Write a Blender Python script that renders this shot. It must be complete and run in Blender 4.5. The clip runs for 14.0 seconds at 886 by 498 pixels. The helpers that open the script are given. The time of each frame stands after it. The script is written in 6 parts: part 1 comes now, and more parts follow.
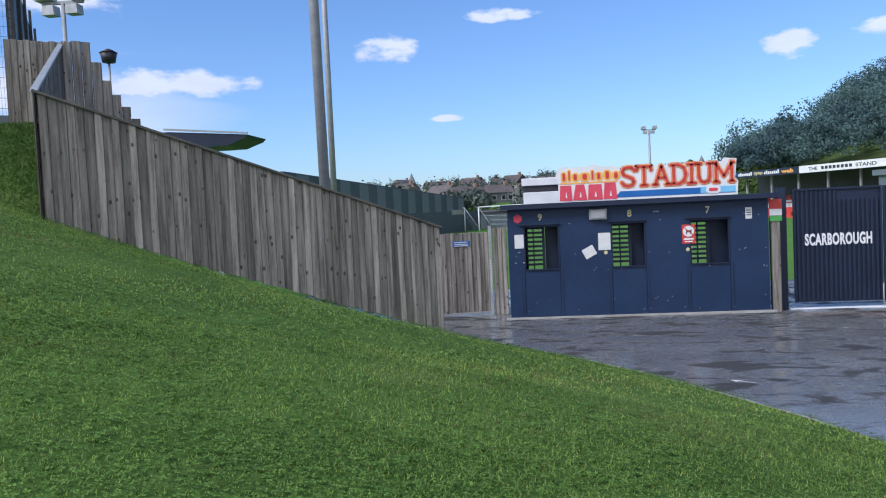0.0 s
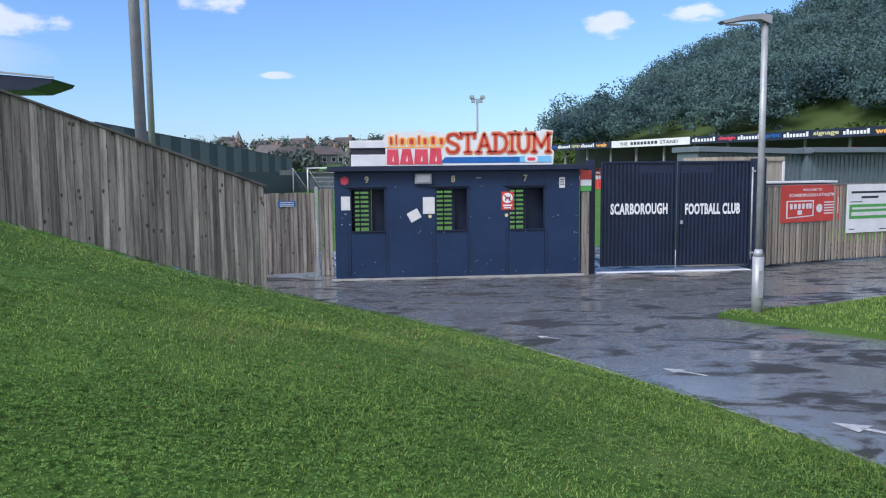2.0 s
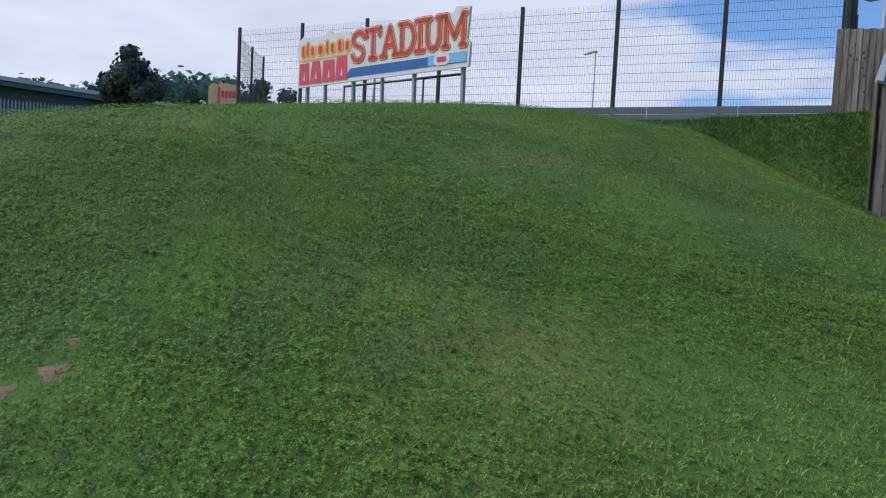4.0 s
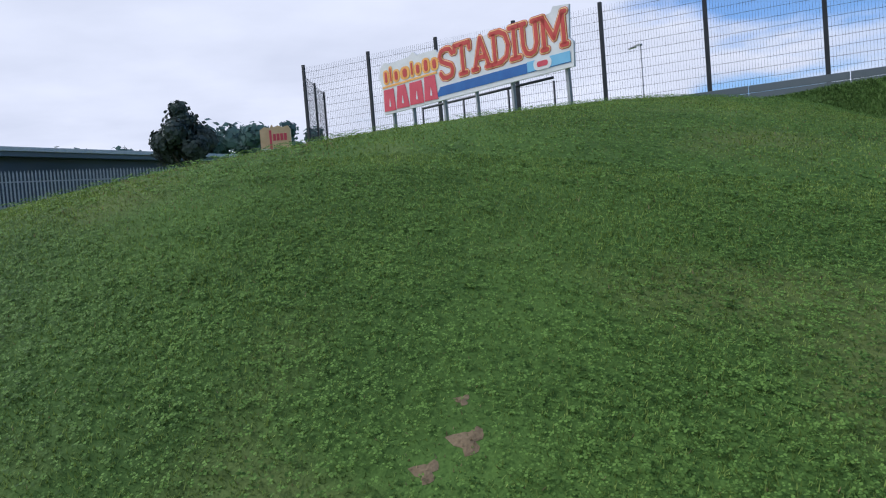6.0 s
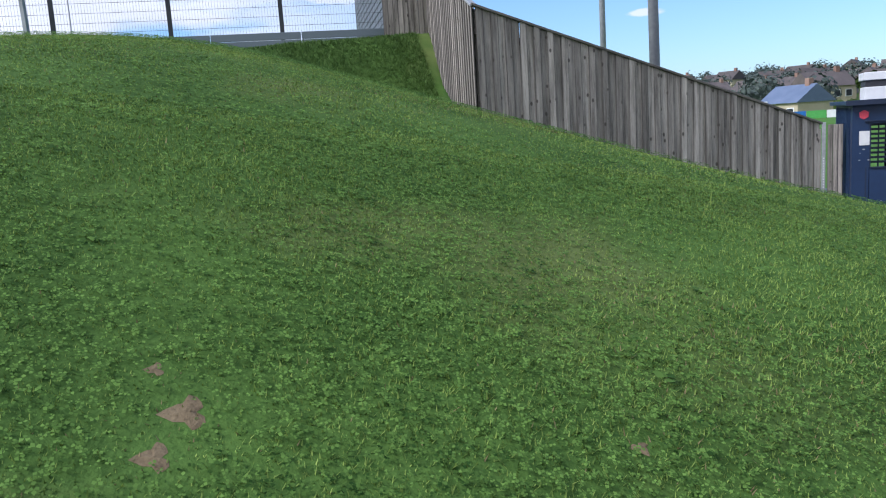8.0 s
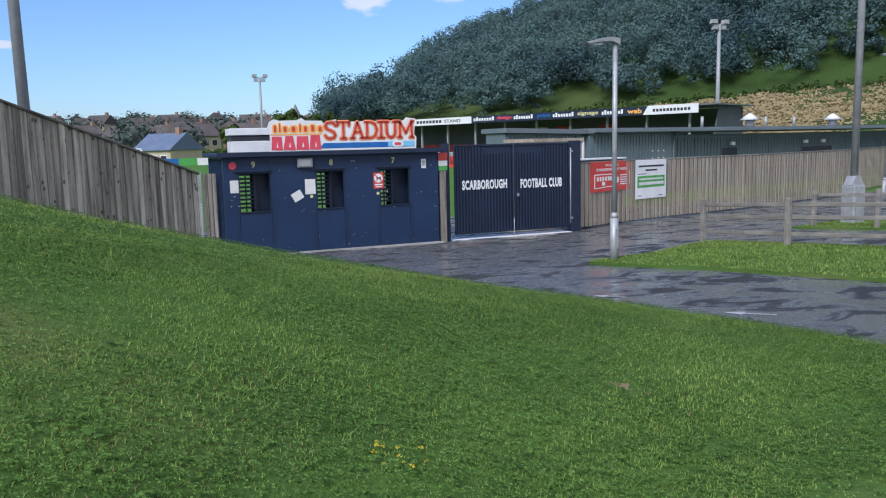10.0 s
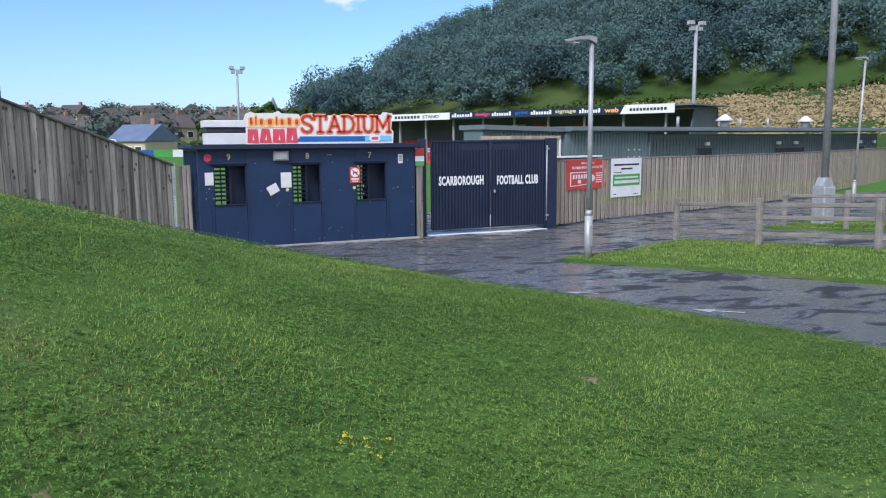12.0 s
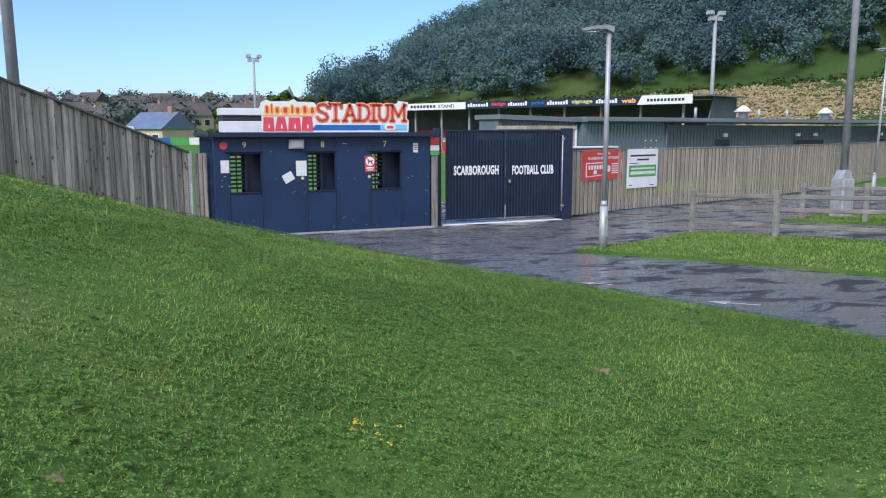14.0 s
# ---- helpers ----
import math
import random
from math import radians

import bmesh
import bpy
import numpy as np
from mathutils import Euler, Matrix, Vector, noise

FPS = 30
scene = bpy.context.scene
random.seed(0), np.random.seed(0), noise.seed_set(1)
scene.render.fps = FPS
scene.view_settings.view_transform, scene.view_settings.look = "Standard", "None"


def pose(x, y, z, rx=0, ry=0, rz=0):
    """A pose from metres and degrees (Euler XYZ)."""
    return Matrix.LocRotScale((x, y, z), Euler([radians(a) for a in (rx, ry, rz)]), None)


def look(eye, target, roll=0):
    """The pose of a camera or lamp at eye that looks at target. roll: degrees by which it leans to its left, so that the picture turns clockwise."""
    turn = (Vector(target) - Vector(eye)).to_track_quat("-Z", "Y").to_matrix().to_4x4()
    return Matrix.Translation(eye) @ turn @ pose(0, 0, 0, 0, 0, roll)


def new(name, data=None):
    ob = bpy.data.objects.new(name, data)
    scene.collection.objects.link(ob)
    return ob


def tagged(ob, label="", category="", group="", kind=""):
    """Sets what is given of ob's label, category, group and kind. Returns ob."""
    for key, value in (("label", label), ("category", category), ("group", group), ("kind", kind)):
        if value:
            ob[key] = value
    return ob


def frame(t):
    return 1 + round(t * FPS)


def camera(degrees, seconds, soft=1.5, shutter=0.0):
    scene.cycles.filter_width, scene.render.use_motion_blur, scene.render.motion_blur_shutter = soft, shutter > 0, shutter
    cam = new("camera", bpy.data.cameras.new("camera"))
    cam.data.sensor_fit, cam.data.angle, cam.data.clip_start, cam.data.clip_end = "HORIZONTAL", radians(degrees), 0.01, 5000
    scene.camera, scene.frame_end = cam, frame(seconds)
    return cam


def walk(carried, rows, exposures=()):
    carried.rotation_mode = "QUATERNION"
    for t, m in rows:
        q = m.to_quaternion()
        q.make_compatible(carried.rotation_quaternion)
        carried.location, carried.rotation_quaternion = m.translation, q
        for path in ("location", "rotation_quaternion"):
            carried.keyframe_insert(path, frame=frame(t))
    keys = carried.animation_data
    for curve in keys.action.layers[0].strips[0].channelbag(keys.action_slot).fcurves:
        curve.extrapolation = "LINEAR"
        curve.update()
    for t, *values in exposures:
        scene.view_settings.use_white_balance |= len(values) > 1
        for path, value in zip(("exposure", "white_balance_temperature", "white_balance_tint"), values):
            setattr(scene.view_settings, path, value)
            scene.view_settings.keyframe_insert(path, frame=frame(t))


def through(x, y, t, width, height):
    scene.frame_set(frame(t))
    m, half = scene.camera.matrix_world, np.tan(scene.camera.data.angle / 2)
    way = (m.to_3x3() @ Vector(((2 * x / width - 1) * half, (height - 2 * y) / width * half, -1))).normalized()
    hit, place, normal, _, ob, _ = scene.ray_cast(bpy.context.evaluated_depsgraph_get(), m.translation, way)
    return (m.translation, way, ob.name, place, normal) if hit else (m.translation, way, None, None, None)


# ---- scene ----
cam = camera(58.7, 14.0, 1.15)
PATH = [
    (0, (0.659, -17.210, 2.392), (0.4169, -15.2264, 2.3012), -2.67),
    (0.5, (0.671, -17.229, 2.378), (0.3761, -15.2535, 2.2759), -2.11),
    (1, (0.701, -17.317, 2.379), (0.6050, -15.3230, 2.2567), -1.37),
    (1.5, (0.707, -17.364, 2.364), (0.7770, -15.3710, 2.2159), -0.95),
    (2, (0.732, -17.352, 2.364), (0.9180, -15.3706, 2.1688), -0.57),
    (2.5, (0.693, -17.348, 2.358), (0.9490, -15.3774, 2.1360), 0.29),
    (3, (0.505, -17.269, 2.363), (-0.0450, -15.3595, 2.1396), 0.60),
    (3.2, (0.398, -17.314, 2.347), (-0.5941, -15.5865, 2.1672), 0.59),
    (3.5, (0.240, -17.375, 2.393), (-1.2178, -16.0142, 2.2379), 1.65),
    (4.1, (-0.077, -17.472, 2.525), (-1.7888, -16.4464, 2.3948), 2.57),
    (6.3, (-1.500, -18.614, 2.476), (-3.2310, -17.6149, 2.4010), -5.84),
    (6.5, (-1.590, -18.688, 2.478), (-3.2637, -17.5985, 2.3696), -5.90),
    (7, (-1.819, -18.847, 2.487), (-3.1596, -17.3743, 2.2999), -7.47),
    (7.5, (-1.975, -18.967, 2.492), (-3.0580, -17.3068, 2.2232), -9.49),
    (8, (-2.152, -18.971, 2.494), (-2.8672, -17.1281, 2.1877), -3.62),
    (8.3, (-2.250, -19.003, 2.498), (-2.5900, -17.0566, 2.1849), -0.35),
    (8.5, (-2.294, -19.036, 2.522), (-2.3950, -17.0614, 2.2200), 0.03),
    (9, (-2.263, -19.153, 2.586), (-1.8810, -17.2059, 2.3387), -1.22),
    (9.2, (-2.271, -19.171, 2.584), (-1.7240, -17.2642, 2.3322), -1.10),
    (11.3, (-2.260, -19.250, 2.560), (-1.4488, -17.4417, 2.2916), -1.31),
    (11.5, (-2.253, -19.237, 2.567), (-1.4440, -17.4280, 2.2953), -1.01),
    (12, (-2.253, -19.253, 2.561), (-1.4531, -17.4404, 2.2876), -0.42),
    (12.5, (-2.245, -19.248, 2.565), (-1.4531, -17.4325, 2.2874), -0.12),
    (13, (-2.250, -19.250, 2.564), (-1.4658, -17.4321, 2.2803), 0.07),
    (13.5, (-2.238, -19.243, 2.553), (-1.4653, -17.4215, 2.2622), 0.16),
    (14, (-2.240, -19.251, 2.553), (-1.4760, -17.4272, 2.2543), -0.04),
]
walk(cam, [(t, look(eye, target, roll)) for t, eye, target, roll in PATH],
     [(0, 0.08, 5800, 15), (2.5, 0.12, 5800, 15), (3.5, 0.05, 5800, 15), (4.1, -0.15, 5800, 15), (6.5, 0.05, 5800, 15), (7, 0.32, 5800, 15),
      (7.5, 0.72, 5800, 15), (8.0, 0.27, 5800, 15), (8.5, 0.4, 5800, 15), (9, -0.1, 5800, 15), (11.5, 0.18, 5800, 15), (14, 0.2, 5800, 15)])

# ---------- light ----------
world = bpy.data.worlds.new("sky")
scene.world = world
world.use_nodes = True
wn, wl = world.node_tree.nodes, world.node_tree.links
wn.clear()
SUN_AZ, SUN_EL = radians(-128), radians(42)     # from north (+y), clockwise
sky = wn.new("ShaderNodeTexSky")
sky.sky_type, sky.sun_disc = "NISHITA", False
sky.sun_elevation, sky.sun_rotation = SUN_EL, SUN_AZ
sky.air_density, sky.dust_density, sky.ozone_density = 1.0, 0.7, 3.0
tc = wn.new("ShaderNodeTexCoord")
sep = wn.new("ShaderNodeSeparateXYZ")
wl.new(tc.outputs["Generated"], sep.inputs[0])


def wmath(op, a, b=None, c=None):
    n = wn.new("ShaderNodeMath")
    n.operation = op
    for i, v in enumerate((a, b, c)):
        if v is None:
            continue
        if isinstance(v, (int, float)):
            n.inputs[i].default_value = v
        else:
            wl.new(v, n.inputs[i])
    return n.outputs[0]


lift = wmath("ADD", wmath("MAXIMUM", sep.outputs[2], 0.0), 0.10)
flat = wn.new("ShaderNodeCombineXYZ")
wl.new(wmath("DIVIDE", sep.outputs[0], lift), flat.inputs[0])
wl.new(wmath("DIVIDE", sep.outputs[1], lift), flat.inputs[1])
cn = wn.new("ShaderNodeTexNoise")
cn.inputs["Scale"].default_value, cn.inputs["Detail"].default_value = 0.62, 9.0
cn.inputs["Roughness"].default_value = 0.52
wl.new(flat.outputs[0], cn.inputs["Vector"])
# the west side is overcast, the east side open
west = wmath("MULTIPLY_ADD", sep.outputs[0], -0.55, -0.18)
south = wmath("MULTIPLY_ADD", sep.outputs[1], -0.6, -0.05)
west = wmath("MAXIMUM", wmath("MAXIMUM", west, south), 0.0)
cover = wmath("ADD", cn.outputs["Fac"], wmath("MULTIPLY", west, 0.95))
mask = wn.new("ShaderNodeMapRange")
mask.interpolation_type = "SMOOTHSTEP"
wl.new(cover, mask.inputs["Value"])
mask.inputs["From Min"].default_value, mask.inputs["From Max"].default_value = 0.535, 0.65
# fair-weather clouds over the open side: azimuth, height, half width, half height in degrees
azimuth = wmath("MULTIPLY", wmath("ARCTAN2", sep.outputs[0], sep.outputs[1]), 57.2958)
height = wmath("MULTIPLY", wmath("ARCSINE", sep.outputs[2]), 57.2958)
span = wn.new("ShaderNodeCombineXYZ")
wl.new(azimuth, span.inputs[0])
wl.new(wmath("MULTIPLY", height, 2.2), span.inputs[1])
puff = wn.new("ShaderNodeTexNoise")
puff.inputs["Scale"].default_value, puff.inputs["Detail"].default_value, puff.inputs["Roughness"].default_value = 0.42, 7.0, 0.55
wl.new(span.outputs[0], puff.inputs["Vector"])
body = -2.0
for ca, ce, cw, ch in ((-25, 9.6, 7.5, 1.3), (-10.2, 11.7, 2.9, 1.3), (17.2, 9.9, 2.1, 1.35), (23.0, 10.4, 2.6, 0.9), (-33, 15.5, 8, 2.6), (-2.2, 13.7, 3.4, 0.6), (-6.3, 6.8, 1.6, 0.35),
                       (40, 22, 9, 3.5), (5, 24, 12, 3.5)):
    dx = wmath("DIVIDE", wmath("SUBTRACT", azimuth, ca), cw)
    dy = wmath("DIVIDE", wmath("SUBTRACT", height, ce), ch)
    lump = wmath("SUBTRACT", 1.0, wmath("ADD", wmath("MULTIPLY", dx, dx), wmath("MULTIPLY", dy, dy)))
    body = wmath("MAXIMUM", lump, body)
puffs = wn.new("ShaderNodeMapRange")
puffs.interpolation_type = "SMOOTHSTEP"
wl.new(wmath("ADD", wmath("MULTIPLY_ADD", puff.outputs["Fac"], 2.2, -1.45), body), puffs.inputs["Value"])
puffs.inputs["From Min"].default_value, puffs.inputs["From Max"].default_value = 0.0, 0.55
overcast = wmath("MULTIPLY", mask.outputs["Result"], wmath("MINIMUM", wmath("MULTIPLY", west, 7.0), 1.0))
clouds = wmath("MAXIMUM", overcast, wmath("MULTIPLY", puffs.outputs["Result"], 0.85))
shade = wn.new("ShaderNodeTexNoise")
shade.inputs["Scale"].default_value, shade.inputs["Detail"].default_value = 1.3, 6.0
wl.new(flat.outputs[0], shade.inputs["Vector"])
cloud = wn.new("ShaderNodeMix")
cloud.data_type = "RGBA"
wl.new(shade.outputs["Fac"], cloud.inputs["Factor"])
cloud.inputs["A"].default_value, cloud.inputs["B"].default_value = (4.7, 5.0, 5.6, 1), (8.4, 8.5, 8.8, 1)
tint = wn.new("ShaderNodeMix")
tint.data_type, tint.blend_type = "RGBA", "MULTIPLY"
tint.inputs["Factor"].default_value = 1.0
wl.new(sky.outputs[0], tint.inputs["A"])
tint.inputs["B"].default_value = (0.93, 1.09, 1.27, 1)
blend = wn.new("ShaderNodeMix")
blend.data_type = "RGBA"
wl.new(clouds, blend.inputs["Factor"])
wl.new(tint.outputs["Result"], blend.inputs["A"])
wl.new(cloud.outputs["Result"], blend.inputs["B"])
bg = wn.new("ShaderNodeBackground")
bg.inputs["Strength"].default_value = 0.122
wl.new(blend.outputs["Result"], bg.inputs["Color"])
wout = wn.new("ShaderNodeOutputWorld")
wl.new(bg.outputs[0], wout.inputs["Surface"])

sun_data = bpy.data.lights.new("sun", "SUN")
sun_data.energy, sun_data.angle, sun_data.color = 3.2, radians(24), (1.0, 0.975, 0.93)
sun = new("sun", sun_data)
sun_dir = Vector((math.sin(SUN_AZ) * math.cos(SUN_EL), math.cos(SUN_AZ) * math.cos(SUN_EL), math.sin(SUN_EL)))
sun.matrix_world = look(sun_dir * 50, (0, 0, 0))


# ---------- materials ----------
def material(name, c1, c2, scale=3.0, rough=0.7, metal=0.0, bump=0.15, bscale=40.0, stretch=(1, 1, 1), spread=0.0,
             rough2=None, spec=0.5, dirt=0.0, detail=6.0):
    """Two colours mixed by large and fine noise in world space; spread varies the tone from object to object."""
    m = bpy.data.materials.new(name)
    m.use_nodes = True
    nt = m.node_tree
    N, L = nt.nodes, nt.links
    b = N["Principled BSDF"]
    geo = N.new("ShaderNodeNewGeometry")
    mp = N.new("ShaderNodeMapping")
    mp.inputs["Scale"].default_value = stretch
    L.new(geo.outputs["Position"], mp.inputs["Vector"])
    n1, n2 = N.new("ShaderNodeTexNoise"), N.new("ShaderNodeTexNoise")
    for n, s in ((n1, scale), (n2, bscale)):
        n.inputs["Scale"].default_value, n.inputs["Detail"].default_value = s, detail
        L.new(mp.outputs[0], n.inputs["Vector"])
    add = N.new("ShaderNodeMath")
    add.operation = "MULTIPLY_ADD"
    L.new(n2.outputs["Fac"], add.inputs[0])
    add.inputs[1].default_value = 0.5
    L.new(n1.outputs["Fac"], add.inputs[2])
    ramp = N.new("ShaderNodeMapRange")
    ramp.inputs["From Min"].default_value, ramp.inputs["From Max"].default_value = 0.5, 1.0
    L.new(add.outputs[0], ramp.inputs["Value"])
    mix = N.new("ShaderNodeMix")
    mix.data_type = "RGBA"
    mix.inputs["A"].default_value, mix.inputs["B"].default_value = (*c1, 1), (*c2, 1)
    L.new(ramp.outputs["Result"], mix.inputs["Factor"])
    colour = mix.outputs["Result"]
    if spread:
        oi = N.new("ShaderNodeObjectInfo")
        r = N.new("ShaderNodeMapRange")
        r.inputs["To Min"].default_value, r.inputs["To Max"].default_value = 1 - spread, 1 + spread
        L.new(oi.outputs["Random"], r.inputs["Value"])
        hv = N.new("ShaderNodeHueSaturation")
        L.new(r.outputs["Result"], hv.inputs["Value"])
        L.new(colour, hv.inputs["Color"])
        colour = hv.outputs["Color"]
    L.new(colour, b.inputs["Base Color"])
    b.inputs["Metallic"].default_value = metal
    b.inputs["Specular IOR Level"].default_value = spec
    if rough2 is None:
        b.inputs["Roughness"].default_value = rough
    else:
        rr = N.new("ShaderNodeMapRange")
        rr.inputs["To Min"].default_value, rr.inputs["To Max"].default_value = rough, rough2
        L.new(n1.outputs["Fac"], rr.inputs["Value"])
        L.new(rr.outputs["Result"], b.inputs["Roughness"])
    if bump:
        bp = N.new("ShaderNodeBump")
        bp.inputs["Strength"].default_value, bp.inputs["Distance"].default_value = bump, 0.01
        L.new(n2.outputs["Fac"], bp.inputs["Height"])
        L.new(bp.outputs[0], b.inputs["Normal"])
    return m


M = {}
M["fence"] = material("weathered_fence_wood", (0.115, 0.100, 0.086), (0.46, 0.415, 0.36), 4.0, 0.85, bump=0.7, bscale=30, stretch=(5, 5, 0.28), spread=0.38)
M["fence_light"] = material("pale_fence_wood", (0.22, 0.18, 0.135), (0.40, 0.345, 0.27), 2.0, 0.85, bump=0.4, bscale=26, stretch=(3, 3, 0.3), spread=0.16)
M["rail"] = material("grey_rail_wood", (0.13, 0.12, 0.105), (0.28, 0.26, 0.23), 3.0, 0.85, bump=0.4, bscale=30, stretch=(1, 1, 2), spread=0.12)
M["cap"] = material("fence_cap_wood", (0.06, 0.055, 0.05), (0.16, 0.145, 0.12), 3.0, 0.8, bump=0.3)
M["navy"] = material("navy_painted_steel", (0.004, 0.019, 0.060), (0.008, 0.030, 0.086), 1.3, 0.38, bump=0.06, bscale=9, rough2=0.6)
M["gate"] = material("black_blue_gate_steel", (0.005, 0.012, 0.034), (0.010, 0.021, 0.052), 1.6, 0.4, bump=0.05, bscale=9, rough2=0.6)
M["black"] = material("dark_interior", (0.006, 0.007, 0.010), (0.014, 0.015, 0.018), 2, 0.7, bump=0)
M["post"] = material("black_fence_post", (0.012, 0.015, 0.020), (0.03, 0.034, 0.04), 4, 0.5, bump=0.05)
M["galv"] = material("galvanised_steel", (0.30, 0.31, 0.32), (0.44, 0.45, 0.46), 5.0, 0.5, metal=0.3, bump=0.08, bscale=18)
M["galv_dark"] = material("dull_galvanised_steel", (0.25, 0.265, 0.28), (0.36, 0.375, 0.39), 4.0, 0.55, metal=0.15, bump=0.08, bscale=14)
M["white"] = material("white_painted_board", (0.66, 0.67, 0.68), (0.80, 0.80, 0.80), 3, 0.5, bump=0.03)
M["paper"] = material("weathered_notice_paper", (0.58, 0.58, 0.57), (0.72, 0.72, 0.70), 6, 0.6, bump=0.05)
M["greybox"] = material("grey_plastic_box", (0.20, 0.21, 0.22), (0.30, 0.31, 0.32), 4, 0.5, bump=0.05)
M["red"] = material("sign_red_print", (0.50, 0.045, 0.035), (0.62, 0.07, 0.05), 3, 0.45, bump=0.02)
M["redtext"] = material("sign_letter_red", (0.50, 0.035, 0.028), (0.62, 0.065, 0.045), 5, 0.5, bump=0.03)
M["pink"] = material("sign_pink_red", (0.60, 0.05, 0.085), (0.70, 0.08, 0.12), 5, 0.5, bump=0.03)
M["cream"] = material("sign_pale_yellow", (0.84, 0.55, 0.20), (0.90, 0.66, 0.32), 6, 0.5, bump=0.03)
M["orange"] = material("sign_orange_yellow", (0.82, 0.36, 0.06), (0.90, 0.50, 0.12), 6, 0.5, bump=0.03)
M["signblue"] = material("sign_blue_print", (0.01, 0.10, 0.36), (0.02, 0.15, 0.45), 4, 0.45, bump=0.02)
M["signcyan"] = material("sign_light_blue_print", (0.16, 0.46, 0.72), (0.22, 0.54, 0.78), 4, 0.45, bump=0.02)
M["green"] = material("sign_green_print", (0.06, 0.30, 0.06), (0.10, 0.38, 0.09), 4, 0.5, bump=0.02)
M["yellow"] = material("faded_yellow_paint", (0.50, 0.46, 0.20), (0.62, 0.58, 0.32), 6, 0.6, bump=0.03)
M["dark"] = material("dark_print", (0.02, 0.022, 0.028), (0.04, 0.04, 0.05), 5, 0.6, bump=0)
M["shed"] = material("grey_profiled_cladding", (0.105, 0.145, 0.165), (0.15, 0.19, 0.21), 0.5, 0.45, bump=0.05, bscale=6)
M["shed_dark"] = material("dark_grey_cladding", (0.065, 0.095, 0.11), (0.10, 0.13, 0.145), 0.6, 0.5, bump=0.05, bscale=6)
M["shed_roof"] = material("slate_grey_roof_sheet", (0.12, 0.15, 0.175), (0.17, 0.20, 0.225), 0.5, 0.45, bump=0.04, bscale=5)
M["standnavy"] = material("stand_fascia_navy", (0.008, 0.016, 0.04), (0.014, 0.025, 0.055), 0.8, 0.45, bump=0.03)
M["standback"] = material("stand_back_cladding", (0.07, 0.085, 0.10), (0.11, 0.125, 0.14), 0.6, 0.6, bump=0.05)
M["stripe_l"] = material("stand_grey_panel", (0.125, 0.155, 0.18), (0.16, 0.19, 0.215), 0.4, 0.5, bump=0.03)
M["stripe_d"] = material("stand_dark_panel", (0.06, 0.08, 0.10), (0.08, 0.10, 0.12), 0.4, 0.5, bump=0.03)
M["concrete"] = material("pale_concrete", (0.26, 0.25, 0.235), (0.42, 0.41, 0.385), 3, 0.75, bump=0.3, bscale=50)
M["kerb"] = material("kerb_concrete", (0.10, 0.10, 0.09), (0.36, 0.35, 0.33), 2.4, 0.7, bump=0.3, bscale=40, spread=0.1)
M["thermo"] = material("worn_white_road_paint", (0.30, 0.30, 0.30), (0.66, 0.66, 0.65), 6, 0.55, bump=0.2, bscale=60)
M["bark"] = material("tree_bark", (0.05, 0.04, 0.03), (0.12, 0.10, 0.08), 6, 0.9, bump=0.5)
M["mud"] = material("bare_soil", (0.11, 0.075, 0.036), (0.25, 0.185, 0.10), 9, 0.95, bump=0.5, bscale=60)
M["render_y"] = material("cream_render", (0.42, 0.36, 0.24), (0.52, 0.46, 0.33), 0.6, 0.8, bump=0.05)
M["brickfar"] = material("red_brown_brickwork", (0.22, 0.13, 0.095), (0.32, 0.21, 0.16), 0.8, 0.85, bump=0.05, spread=0.15)
M["rooftile"] = material("brown_roof_tiles", (0.075, 0.062, 0.06), (0.13, 0.11, 0.10), 0.8, 0.8, bump=0.1, spread=0.25)
M["slate"] = material("blue_slate_roof", (0.10, 0.14, 0.22), (0.15, 0.19, 0.28), 0.7, 0.6, bump=0.08)
M["stone"] = material("grey_church_stone", (0.14, 0.14, 0.15), (0.22, 0.22, 0.23), 0.5, 0.9, bump=0.1)
M["glass"] = material("dark_window_glass", (0.03, 0.035, 0.045), (0.05, 0.055, 0.065), 1, 0.12, bump=0)
M["pipe"] = material("teal_green_steel", (0.012, 0.05, 0.055), (0.02, 0.075, 0.08), 3, 0.5, bump=0.04)
M["straw_board"] = material("faded_orange_board", (0.62, 0.40, 0.22), (0.74, 0.52, 0.30), 3, 0.6, bump=0.03)
M["wood_ply"] = material("pale_ply_box", (0.30, 0.27, 0.215), (0.42, 0.38, 0.31), 2, 0.8, bump=0.2, stretch=(3, 3, .4))


def ground_material(name, cols, scales, rough, bump, bscale):
    m = material(name, cols[0], cols[1], scales[0], rough, bump=bump, bscale=bscale, spec=0.08)
    nt = m.node_tree
    N, L = nt.nodes, nt.links
    b = N["Principled BSDF"]
    link = b.inputs["Base Color"].links[0]
    src = link.from_socket
    n3 = N.new("ShaderNodeTexNoise")
    n3.inputs["Scale"].default_value, n3.inputs["Detail"].default_value = scales[1], 5
    geo = N.new("ShaderNodeNewGeometry")
    L.new(geo.outputs["Position"], n3.inputs["Vector"])
    mr = N.new("ShaderNodeMapRange")
    mr.interpolation_type = "SMOOTHSTEP"
    mr.inputs["From Min"].default_value, mr.inputs["From Max"].default_value = 0.52, 0.72
    L.new(n3.outputs["Fac"], mr.inputs["Value"])
    mx = N.new("ShaderNodeMix")
    mx.data_type = "RGBA"
    L.new(mr.outputs["Result"], mx.inputs["Factor"])
    L.new(src, mx.inputs["A"])
    mx.inputs["B"].default_value = (*cols[2], 1)
    L.new(mx.outputs["Result"], b.inputs["Base Color"])
    return m


